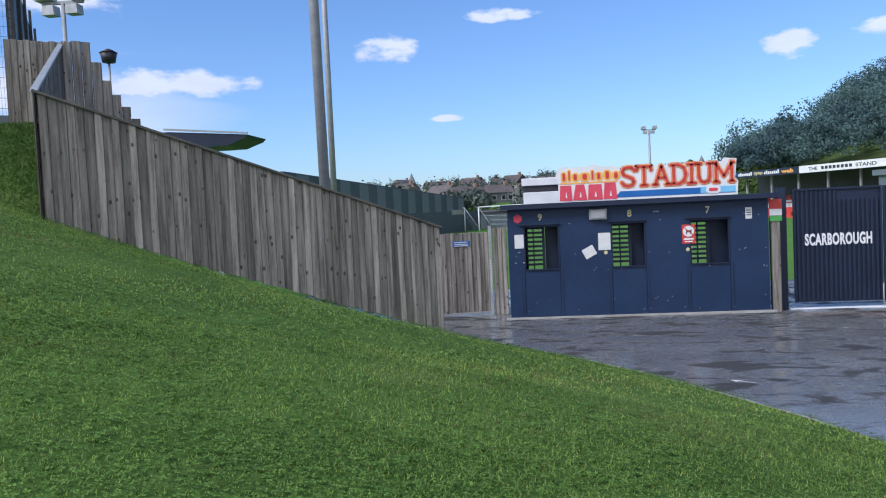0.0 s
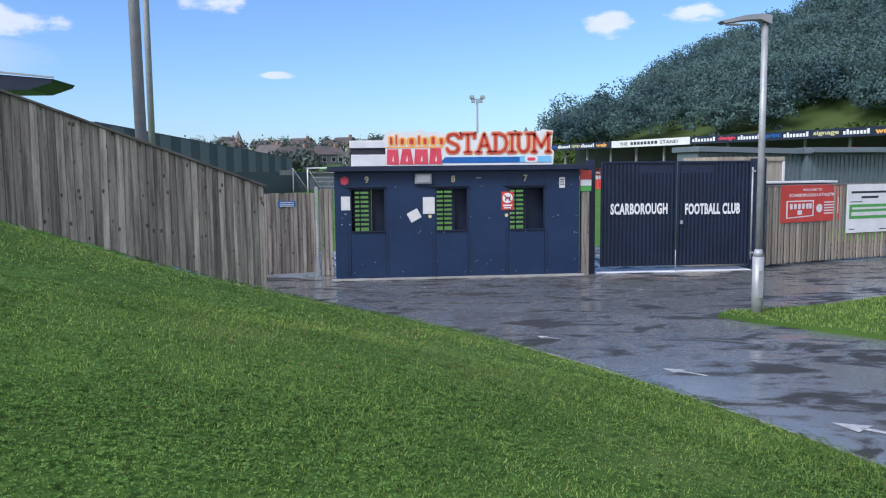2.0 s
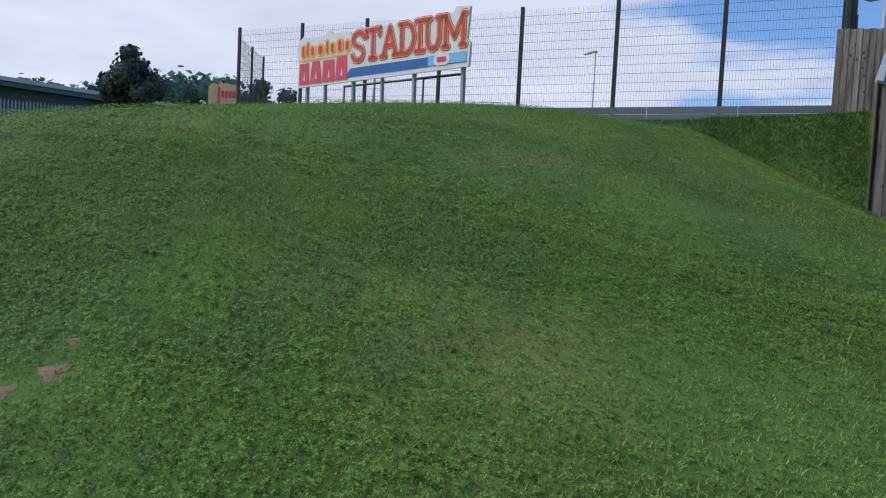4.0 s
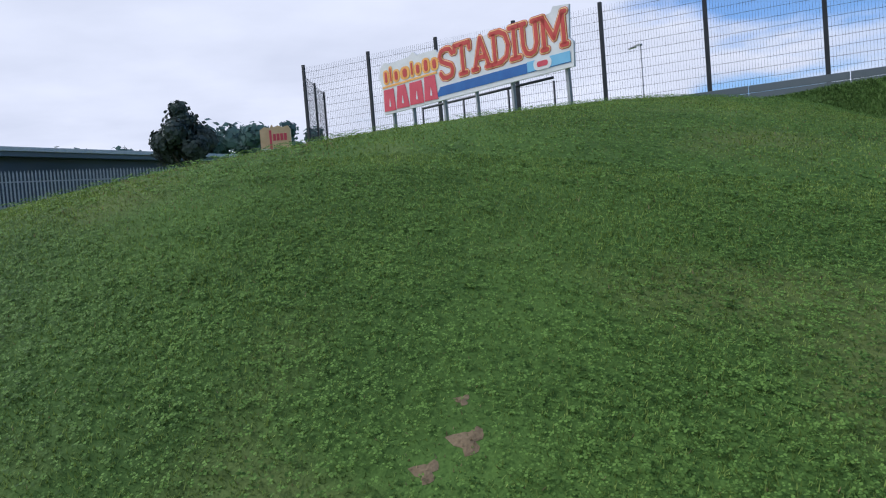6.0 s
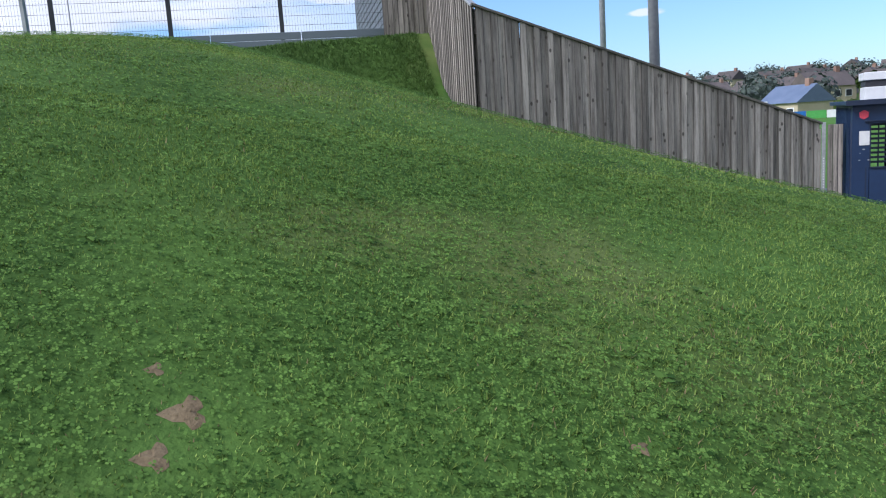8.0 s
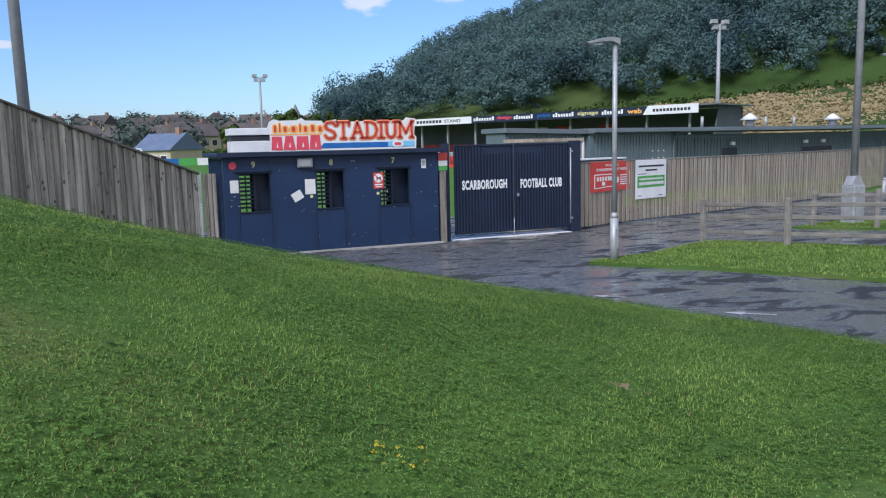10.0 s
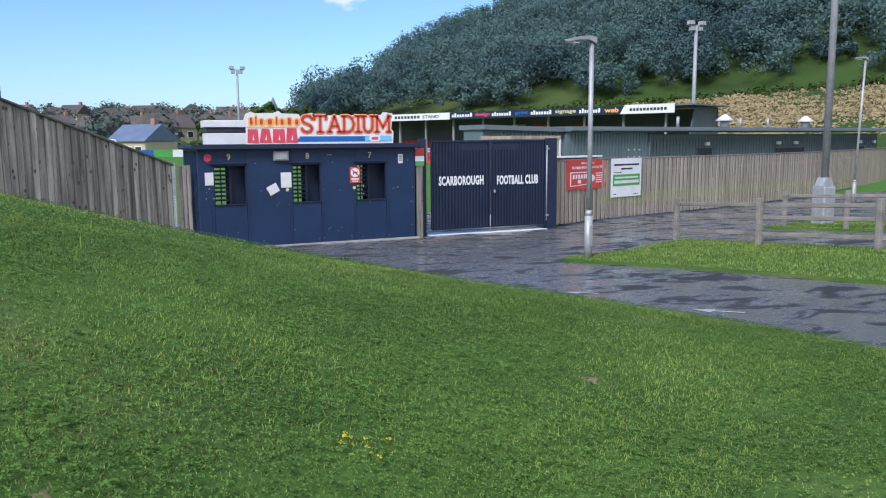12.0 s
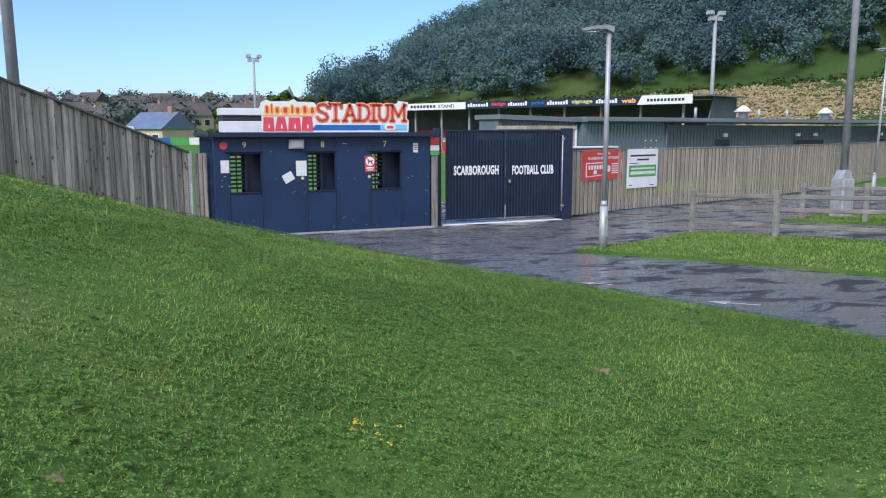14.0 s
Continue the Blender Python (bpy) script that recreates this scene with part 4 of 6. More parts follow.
part("crest", prism([(0.87 + 0.07 * math.cos(t), 0.33 + 0.11 * math.sin(t)) for t in np.linspace(0, 6.28, 13)[:-1]], -0.016, -0.012), M["white"], red_sign)
for z in (0.46, 0.39, 0.32, 0.25, 0.18):
    part("lettering_bar", box(0.98, 1.22, -0.016, -0.012, z, z + 0.03, 0), M["white"], red_sign)
part("side_bar", box(1.30, 1.32, -0.016, -0.012, 0.18, 0.60, 0), M["white"], red_sign)
p, a = on_line(2.94)
green_sign = thing("council_sign", pose(p.x, p.y, 0, 0, 0, a) @ pose(0, -0.055, 0.71) @ Matrix.Diagonal((1.77, 1, 1.08, 1)), "white and green printed board fixed to the yard fence", "sign")
part("board", box(0, 0.90, -0.012, 0, 0, 1.14, 0.003), M["white"], green_sign)
part("green_panel", box(0.05, 0.85, -0.016, -0.012, 0.33, 0.67, 0), M["green"], green_sign)
for x0, x1, z, h in ((0.08, 0.82, 0.93, 0.05), (0.28, 0.62, 0.81, 0.05), (0.06, 0.30, 0.72, 0.02), (0.06, 0.16, 0.08, 0.02), (0.66, 0.80, 0.06, 0.02)):
    part("lettering_bar", box(x0, x1, -0.016, -0.012, z, z + h, 0), M["dark"], green_sign)
for x0, x1, z, h in ((0.10, 0.80, 0.55, 0.05), (0.09, 0.82, 0.40, 0.09)):
    part("lettering_bar", box(x0, x1, -0.020, -0.016, z, z + h, 0), M["paper"], green_sign)

hut = thing("timber_hut", pose(10.3, 3.6, -0.05, 0, 0, 12), "pale timber-clad hut with a flat edge board behind the fence", "hut")
for i in range(19):
    part("cladding_board", box(i * 0.112, i * 0.112 + 0.108, -0.02, 0, 0, 2.62), M["wood_ply"], hut)
part("body", box(0.02, 2.1, 0.004, 1.5, 0, 2.6), M["wood_ply"], hut)
part("edge_board", box(-0.05, 2.18, -0.06, 1.55, 2.625, 2.74), M["fence_light"], hut)
part("corner_board", box(2.13, 2.2, -0.05, 0.05, 0, 2.62), M["white"], hut)
ledge = thing("white_ledge", pose(10.3, 1.8, 0, 0, 0, 14), "white edging ledge above the yard fence", "ledge")
part("top", box(-0.1, 2.9, 0, 0.5, 1.98, 2.03), M["white"], ledge)
part("support", box(0, 2.8, 0.1, 0.4, -0.05, 1.975), M["shed"], ledge)

# ---------- long grey clubhouse ----------
BA, BB = Vector((17.0, 10.7)), Vector((44.0, 16.0))
bd = BB - BA
turn = math.degrees(math.atan2(bd.y, bd.x))
club = thing("clubhouse", pose(BA.x, BA.y, -0.08, 0, 0, turn), "long low grey building clad in ribbed metal sheet", "building")
BL = bd.length
SPLIT = 5.4
part("wall", box(0, SPLIT, 0, 3, 0, 2.98), M["shed"], club)
part("wall", box(SPLIT + 0.01, BL, 0.25, 3, 0, 2.86), M["shed_dark"], club)
ribs = bmesh.new()
x = 0.1
while x < SPLIT:
    add_box(ribs, x, x + 0.07, -0.035, -0.001, 0, 2.9)
    x += 0.2
part("cladding_ribs", ribs, M["shed"], club)
ribs = bmesh.new()
while x < BL:
    add_box(ribs, x, x + 0.06, 0.225, 0.249, 0, 2.66)
    x += 0.25
part("cladding_ribs", ribs, M["shed_dark"], club)
rf = part("roof", prism([(0, 0), (BL + 0.3, 0), (BL + 0.3, 0.22), (0, 0.22)], -0.35, 3.3), M["shed_roof"], club)
rf.matrix_basis = pose(-0.1, 0, 2.985)
part("gutter", box(-0.1, BL + 0.2, -0.45, -0.352, 3.02, 3.14), M["shed_roof"], rf).matrix_basis = pose(0.1, 0, -2.985)
wing = part("side_wing", prism([(-4.5, 0.0), (-0.01, 0.0), (-0.01, 2.96), (-4.5, 3.05)], 0.3, 1.6), M["shed"], club, "ribbed side wing with a sloping roof edge")
part("roof_edge", prism([(-4.6, 3.07), (-0.11, 2.975), (-0.11, 3.17), (-4.6, 3.26)], 0.05, 1.8), M["shed_roof"], wing)
x = -4.4
while x < -0.1:
    part("rib", box(x, x + 0.07, 0.265, 0.299, 0, 2.95), M["shed"], wing)
    x += 0.2
for x, w, h in ((9.3, 1.3, 0.5), (16.2, 3.0, 0.42), (25.0, 1.0, 0.4)):
    wd = part("window", box(x, x + w, 0.20, 0.249, 1.70, 1.70 + h), M["stripe_d"], club)
    part("pane", box(x + 0.06, x + w - 0.06, 0.19, 0.199, 1.75, 1.65 + h, 0.001), M["glass"], wd)
for x in (9.9, 16.3, 18.0, 25.1, 26.8):
    part("wall_lamp", box(x, x + 0.28, 0.05, 0.20, 2.28, 2.45), M["paper"], club)
for x in (3.9, 4.3, 4.65):
    for z in (1.75, 2.1):
        part("wall_light", box(x, x + 0.07, -0.06, -0.036, z, z + 0.07), M["white"], club)
for x in (13.5, 21.5):
    v = part("roof_vent", tube((x, 1.6, 3.2), (x, 1.6, 3.65), 0.25), M["galv"], club)
    part("cowl", tube((x, 1.6, 3.6), (x, 1.6, 3.95), 0.55, 0.08), M["white"], v)
for x in (10.0, 15.5, 18.2):
    part("roof_pipe", tube((x, 2, 3.2), (x, 2, 3.8), 0.08, n=8), M["galv"], club)
part("downpipe", tube((SPLIT - 0.03, -0.07, 0), (SPLIT - 0.03, -0.07, 3.0), 0.05, n=8), M["shed_dark"], club)

# ---------- covered stand beyond ----------
stand = thing("covered_stand", pose(23.7, 51, 0, 0, 0, -66.5), "long covered football stand with navy fascia and red seats", "stand")
X0, X1 = -14.0, 28.3
roof = part("roof", prism([(X0, 4.86), (X1 + 1.2, 4.86), (X1 + 1.2, 4.94), (X0, 4.94)], 0.07, 6.5), M["shed_roof"], stand)
fa = part("fascia", box(X0, X1, 0.0, 0.06, 4.36, 4.96), M["standnavy"], stand, "dark navy fascia board")
words = ((7.45, 9.85, ""), (10.1, 11.7, "design"), (11.95, 14.0, ""), (14.4, 15.7, "print"), (15.95, 18.0, ""), (18.3, 20.2, "signage"), (20.5, 22.4, ""), (22.7, 23.9, "web"),
         (-6.6, -4.6, ""), (-4.4, -2.9, "web"), (-10.2, -8.2, ""), (-8.0, -6.8, "signage"), (-13.6, -12.0, ""), (-11.8, -10.4, "print"))
tints = {"design": M["pink"], "print": M["signblue"], "signage": M["yellow"], "web": M["orange"]}
for a, b, w in words:
    if w:
        lettering("word", w, a, b, 4.50, 4.86, -0.004, tints[w], fa, fat=0.03)
    else:
        n = 8
        for i in range(n):
            x = a + (b - a) * i / n
            part("lettering_bar", box(x, x + (b - a) / n * 0.72, -0.01, -0.002, 4.53, 4.76 + (0.10 if i in (1, 7) else 0), 0.01), M["white"], fa)
pl = part("name_panel", box(-2.2, 7.2, -0.02, -0.003, 4.36, 4.96, 0.002), M["white"], fa, "white name panel")
lettering("word", "THE", -1.1, -0.1, 4.52, 4.80, -0.022, M["dark"], pl, fat=0.02)
lettering("word", "STAND", 3.9, 5.9, 4.52, 4.80, -0.022, M["dark"], pl, fat=0.02)
for i in range(8):
    part("lettering_bar", box(0.3 + i * 0.42, 0.6 + i * 0.42, -0.026, -0.021, 4.54, 4.79, 0.002), M["dark"], pl)
pl = part("name_panel", prism([(24.0, 4.36), (X1, 4.36), (X1, 5.0), (24.4, 5.0)], -0.02, -0.003), M["white"], fa, "white end panel")
for i in range(11):
    part("lettering_bar", box(24.8 + i * 0.27, 25.0 + i * 0.27, -0.026, -0.021, 4.56, 4.76, 0.002), M["dark"], pl)
part("back_wall", box(X0, X1 + 0.8, 5.2, 5.35, -0.1, 4.8), M["standback"], stand)
part("end_wall", prism([(0, -0.1), (5.2, -0.1), (5.2, 4.8), (1.6, 4.8)], 0, 0.1), M["standback"], stand).matrix_basis = pose(X1 + 0.75, 0, 0, 0, 0, 90)
for x in np.arange(X0 + 0.3, X1 + 0.5, 3.4):
    part("column", box(float(x), float(x) + 0.16, 0.9, 1.06, -0.1, 4.84), M["galv_dark"], stand)
for r in range(5):
    part("terrace_step", box(X0, X1 + 0.4, 1.2 + r * 0.78, 5.18, -0.1 + r * 0.36, 0.35 + r * 0.36, 0), M["concrete"], stand)
    seats = bmesh.new()
    x = X0 + 0.5
    while x < X1 - 0.3:
        if not (abs((x - X0) % 9.0) < 0.7):
            add_box(seats, x, x + 0.42, 1.45 + r * 0.78, 1.52 + r * 0.78, 0.66 + r * 0.36, 1.12 + r * 0.36)
            add_box(seats, x, x + 0.42, 1.25 + r * 0.78, 1.46 + r * 0.78, 0.62 + r * 0.36, 0.66 + r * 0.36)
        x += 0.5
    tagged(part("seat_row", seats, M["red"] if r != 2 else M["white"], stand), kind="stuff")
for x in (4.3, 10.2, 12.5, 17.0):
    part("wall_sign", box(x, x + 1.4, 5.10, 5.19, 3.3, 3.9), M["red"] if x != 10.2 else M["yellow"], stand)
part("front_wall", box(X0, X1 + 0.3, 0.85, 0.98, -0.1, 0.75), M["red"], stand, "red pitch-side wall")


# ---------- lamps and masts ----------
def street_lamp(x, y, z0, h, arm, label, lean=0):
    ob = thing("street_lamp", pose(x, y, z0, 0, lean, 0), label, "street lamp", "street lamps")
    part("base_tube", tube((0, 0, -0.1), (0, 0, 0.80), 0.075, n=16), M["galv"], ob)
    part("collar", tube((0, 0, 0.80), (0, 0, 0.90), 0.075, 0.048, n=16), M["galv"], ob)
    part("column", tube((0, 0, 0.90), (0, 0, h), 0.046, 0.042, n=14), M["galv"], ob)
    head = part("lantern", prism([(0.06, h + 0.03), (-0.08, h + 0.05), (-0.3, h + 0.03), (-arm, h - 0.045), (-arm + 0.04, h - 0.075), (-0.3, h - 0.03), (-0.1, h - 0.02), (0.05, h - 0.08)], -0.08, 0.08), M["galv_dark"], ob, "flat grey lantern head")
    part("lens", box(-arm + 0.1, -0.30, -0.06, 0.06, h - 0.085, h - 0.072, 0.002), M["paper"], head)
    part("door_plate", box(-0.03, 0.03, -0.092, -0.084, 0.25, 0.62, 0.002), M["galv_dark"], ob)
    return ob


street_lamp(5.93, -7.28, 0.39, 3.92, 0.62, "grey galvanised street lamp with a flat lantern")
street_lamp(25.2, 2.7, 0.0, 5.6, 0.7, "distant grey street lamp leaning a little", 2.2)
street_lamp(-31.5, 10.5, 2.5, 7.9, 0.9, "grey street lamp behind the hill fence")
street_lamp(-22.5, -6.5, 3.9, 2.3, 0.35, "short street lamp beyond the mesh fence")
big = thing("lighting_column", pose(15.69, -4.0, 0.18), "tall galvanised lighting column with a square base box", "lighting column")
part("base_box", box(-0.21, 0.21, -0.21, 0.21, -0.1, 1.08, 0.03), M["galv"], big)
part("base_taper", prism([(-0.20, 1.085), (0.20, 1.085), (0.09, 1.32), (-0.09, 1.32)], -0.14, 0.14), M["galv"], big)
part("mast", tube((0, 0, 1.3), (0, 0, 13.0), 0.098, 0.07, n=18), M["galv"], big)
part("door_plate", box(-0.14, 0.14, -0.224, -0.212, 0.1, 0.85, 0.004), M["galv_dark"], big)


def floodlight_mast(x, y, z0, h, r, label, heads=True):
    ob = thing("floodlight_mast", pose(x, y, z0), label, "floodlight", "floodlights")
    part("mast", tube((0, 0, -0.2), (0, 0, h), r, r * 0.75, n=16), M["galv_dark"], ob)
    if heads:
        part("cross_arm", box(-0.75, 0.75, -0.05, 0.05, h - 0.05, h + 0.05), M["galv_dark"], ob)
        for dx in (-0.62, 0.62):
            part("lamp_head", prism([(dx - 0.3, h + 0.08), (dx + 0.3, h + 0.08), (dx + 0.25, h + 0.42), (dx - 0.2, h + 0.42)], -0.25, 0.2), M["galv"], ob)
        for dx in (-0.45, 0.40):
            part("lamp_head", prism([(dx - 0.22, h - 0.42), (dx + 0.22, h - 0.42), (dx + 0.2, h - 0.1), (dx - 0.2, h - 0.1)], -0.2, 0.2), M["galv"], ob)
    return ob


floodlight_mast(13.5, 74.5, 0.8, 9.9, 0.16, "grey floodlight mast at the far end of the ground")
floodlight_mast(47.2, 37.1, 0, 12.4, 0.20, "grey floodlight mast behind the covered stand")
near_mast = floodlight_mast(-4.03, 0.09, 0, 17, 0.125, "stout grey floodlight mast behind the wooden fence")
near_mast.matrix_basis = near_mast.matrix_basis @ pose(0, 0, 0, 0, -0.5, 0)
part("camera_bracket", box(-0.32, -0.13, -0.05, 0.05, 7.35, 7.43), M["post"], near_mast)
part("camera", tube((-0.34, -0.1, 7.33), (-0.34, 0.12, 7.40), 0.06, n=10), M["dark"], near_mast)
floodlight_mast(-7.43, 13.82, 0, 17, 0.13, "slender grey floodlight mast by the pitch")
pole = floodlight_mast(-15.1, 8.3, 0, 10.15, 0.09, "grey pole carrying a pair of lamp heads")
slim = thing("amenity_lamp", pose(-12.5, 6.37, 0), "slim lamp post with a round dark head", "street lamp")
part("column", tube((0, 0, 0), (0, 0, 7.6), 0.05, 0.035, n=10), M["galv_dark"], slim)
part("lantern", tube((0, 0, 7.6), (0, 0, 7.9), 0.2, 0.26, n=14), M["dark"], slim)
part("lid", tube((0, 0, 7.9), (0, 0, 8.02), 0.28, 0.06, n=14), M["dark"], slim)

# ---------- stands on the west side of the pitch ----------
main_stand = thing("main_stand", pose(-9.82, 10.9, 0), "grandstand with a dark overhanging roof", "stand")
part("roof", prism([(0, 5.62), (-0.10, 5.50), (-0.8, 5.26), (-9, 5.2), (-9, 5.95), (-3, 5.88)], 0, 2.0), M["standnavy"], main_stand)
part("roof_edge", prism([(0.02, 5.64), (-3.2, 5.95), (-3.2, 6.02), (0.02, 5.70)], -0.06, -0.002), M["galv"], main_stand, "pale rail along the roof edge")
part("back_wall", box(-9, -8.7, 0.1, 1.9, -0.1, 4.79), M["stripe_d"], main_stand)
for y in (0.4, 1.4):
    part("column", box(-2.0, -1.8, y, y + 0.2, -0.1, 4.86), M["galv_dark"], main_stand)
for r in range(6):
    part("terrace_step", box(-8.6, -3.2 - r * 0.8, 0.2, 1.8, -0.1 + r * 0.4, 0.3 + r * 0.4, 0), M["concrete"], main_stand)
SA, SB = Vector((-14.8, 30.3)), Vector((-6.3, 57.5))
sd = SB - SA
terrace = thing("striped_stand", pose(SA.x, SA.y, 0, 0, 0, math.degrees(math.atan2(sd.y, sd.x))), "terrace stand with alternating light and dark grey panels", "stand")
SL = sd.length
n = 22
for i in range(n):
    a, b = SL * i / n, SL * (i + 1) / n
    za, zb = 5.35 - 1.65 * a / SL, 5.35 - 1.65 * b / SL
    part("panel", prism([(a, 2.5), (b, 2.5), (b, zb), (a, za)], -0.02 if i % 2 else 0.0, 0.1), M["stripe_l" if i % 2 else "stripe_d"], terrace)
part("lower_wall", box(0, SL + 4, -0.1, 0.1, -0.1, 2.49), M["stripe_d"], terrace)
part("name_board", box(SL - 3.2, SL - 0.3, -0.16, -0.11, 2.2, 2.65), M["concrete"], terrace)
part("roof", prism([(0, 5.36), (SL, 3.71), (SL, 3.80), (0, 5.45)], 0.1, 6), M["stripe_d"], terrace)
block2 = thing("pitch_hut", pose(-3.2, 62, 0, 0, 0, 0), "low dark flat-roofed hut at the end of the pitch", "hut")
part("wall", box(-3, 3.0, 0, 4, -0.1, 2.3), M["stripe_d"], block2)
part("roof", box(-3.2, 3.2, -0.2, 4.2, 2.304, 2.5), M["dark"], block2)


def goal(x, y, turn):
    g = thing("football_goal", pose(x, y, 0.35, 0, 0, turn), "white football goal frame with a pale net", "goal", "goals")
    for dx in (-3.66, 3.66):
        part("upright", tube((dx, 0, -0.2), (dx, 0, 2.44), 0.06, n=8), M["white"], g)
        part("net_stay", tube((dx, 0, 2.44), (dx, 1.8, 0), 0.03, n=6), M["white"], g)
    part("crossbar", tube((-3.72, 0, 2.44), (3.72, 0, 2.44), 0.06, n=8), M["white"], g)
    net = bmesh.new()
    for x in np.arange(-3.6, 3.61, 0.4):
        add_tube(net, (x, 0, 2.44), (x, 1.8, 0), 0.008, n=3)
    for i in range(7):
        f = i / 6
        add_tube(net, (-3.66, 1.8 * f, 2.44 - 2.44 * f), (3.66, 1.8 * f, 2.44 - 2.44 * f), 0.008, n=3)
    part("net", net, M["white"], g)


goal(-2.6, 52, -55)
goal(-8.0, 60, -60)
boards = thing("advert_boards", pose(-8, 78, 0.8), "row of pale printed boards behind the pitch", "advertising boards")
for i in range(14):
    part("board", box(i * 2.05, i * 2.05 + 2.0, 0, 0.06, -0.2, 0.9), M[("white", "yellow", "concrete", "red", "white", "signblue", "green")[i % 7]], boards)

# ---------- timber knee rails and verges ----------
def verge(name, outline, z, label):
    bm = bmesh.new()
    vs = [bm.verts.new((x, y, float(tarmac_z(y)) + z)) for x, y in outline]
    bm.faces.new(vs)
    bmesh.ops.triangulate(bm, faces=bm.faces)
    bmesh.ops.subdivide_edges(bm, edges=bm.edges, cuts=4, use_grid_fill=True)
    for v in bm.verts:
        v.co.z = float(tarmac_z(v.co.y)) + z
    r = bmesh.ops.extrude_face_region(bm, geom=bm.faces[:])
    for v in r["geom"]:
        if isinstance(v, bmesh.types.BMVert):
            v.co.z -= 0.12
    bmesh.ops.recalc_face_normals(bm, faces=bm.faces)
    return tagged(link_mesh(name, bm, M["lawn"]), label, "verge", kind="structure")


ISLAND = [(5.35, -7.35), (5.6, -7.05), (7.14, -6.73), (9.28, -5.60), (9.75, -5.5), (10.3, -7.4), (11.0, -9.8), (12.6, -13.5), (15, -18), (12, -20), (8.6, -16.2), (7.05, -12.32), (6.73, -11.08), (6.22, -9.30), (5.55, -7.9)]
STRIP = [(13.7, -3.9), (16.6, -2.9), (18.5, -6.0), (20.5, -11), (18.8, -12), (15.6, -7.5), (14.3, -5.9)]
verge("verge_1", ISLAND, 0.05, "small grass verge between the wet tarmac paths")
verge("verge_2", STRIP, 0.05, "narrow grass strip round the lighting column")


def rail_fence(points, label):
    a = points[0]
    ob = thing("rail_fence", pose(0, 0, 0), label, "fence", "knee rails")
    P = [Vector((x, y, float(tarmac_z(y)))) for x, y in points]
    for p in P:
        part("post", box(p.x - 0.05, p.x + 0.05, p.y - 0.05, p.y + 0.05, p.z - 0.1, p.z + 0.98, 0.012), M["rail"], ob)
    for p, q in zip(P, P[1:]):
        L = (q - p).length
        yaw, tilt = math.degrees(math.atan2(q.y - p.y, q.x - p.x)), -math.degrees(math.asin((q.z - p.z) / L))
        for z, h in ((0.80, 0.08), (0.55, 0.08), (0.22, 0.08)):
            r = part("rail", box(0, L, 0.052, 0.088, z, z + h, 0.008), M["rail"], ob)
            r.matrix_basis = pose(p.x, p.y, p.z, 0, tilt, yaw) 
    return ob


rail_fence([(9.49, -5.46), (9.85, -7.48), (10.47, -9.65), (11.6, -12.2)], "weathered grey timber post and rail fence on the verge")
rail_fence([(14.18, -4.12), (14.46, -5.75), (15.5, -7.6), (17, -10)], "weathered grey timber post and rail fence by the lighting column")

# ---------- mesh fence on the hill ----------
MESH_O, MESH_TURN = Vector((-15.37, -6.16)), 31.0
hill_fence = thing("mesh_fence", pose(MESH_O.x, MESH_O.y, 4.70, 0, 0, MESH_TURN), "tall dark steel mesh fence along the top of the bank", "fence")
KS = [-8.75, -6.5, -4.38, -2.18, 0.0, 2.3, 4.6, 6.85]
for k in KS:
    part("post", box(k - 0.045, k + 0.045, -0.03, 0.03, -0.7, 2.38, 0.004), M["post"], hill_fence)


def mesh_panel(x0, x1, z0, z1, rise=0.0):
    bm = bmesh.new()
    z = z0
    while z <= z1 + 1e-3:
        add_box(bm, x0, x1, -0.003, 0.003, z - 0.003, z + 0.003)
        z += 0.2
    x = x0
    while x <= x1:
        add_box(bm, x - 0.0018, x + 0.0018, -0.0018, 0.0018, z0, z1)
        x += 0.06
    for v in bm.verts:
        v.co.z += v.co.x * rise
    return bm


for a, b in zip(KS, KS[1:]):
    part("mesh_panel", mesh_panel(a + 0.045, b - 0.045, -0.05, 2.30), M["post"], hill_fence)
side_fence = thing("mesh_fence", pose(-22.87, -10.67, 4.6, 0, 0, 150), "dark steel mesh fence running back from the corner", "fence")
for k in (1.7, 3.4):
    part("post", box(k - 0.04, k + 0.04, -0.03, 0.03, -0.6, 2.25, 0.004), M["post"], side_fence)
for a, b in ((0.05, 1.65), (1.75, 3.35)):
    part("mesh_panel", mesh_panel(a, b, -0.05, 2.2), M["post"], side_fence)
inner_rail = thing("handrail", pose(-16.6, -8.6, 4.3, 0, 0, 20), "dark steel handrail behind the mesh fence", "handrail")
part("top_rail", tube((-2.0, 0, 0.85), (1.8, 0, 0.95), 0.03, n=8), M["post"], inner_rail)
for x in (-2.0, -0.7, 0.6, 1.8):
    part("post", tube((x, 0, -0.3), (x, 0, 0.88), 0.025, n=8), M["post"], inner_rail)
kick = thing("kick_board", pose(MESH_O.x, MESH_O.y, 4.70, 0, 0, MESH_TURN), "blue-grey plank edging below the mesh fence", "board")
for i in range(5):
    a = -2.6 + i * 1.9
    part("plank", box(a, a + 1.885, -0.10, -0.045, -0.55, -0.16), M["stripe_l"], kick)
    part("plank", box(a, a + 1.885, -0.10, -0.045, -0.15, 0.0), M["stripe_l"], kick)

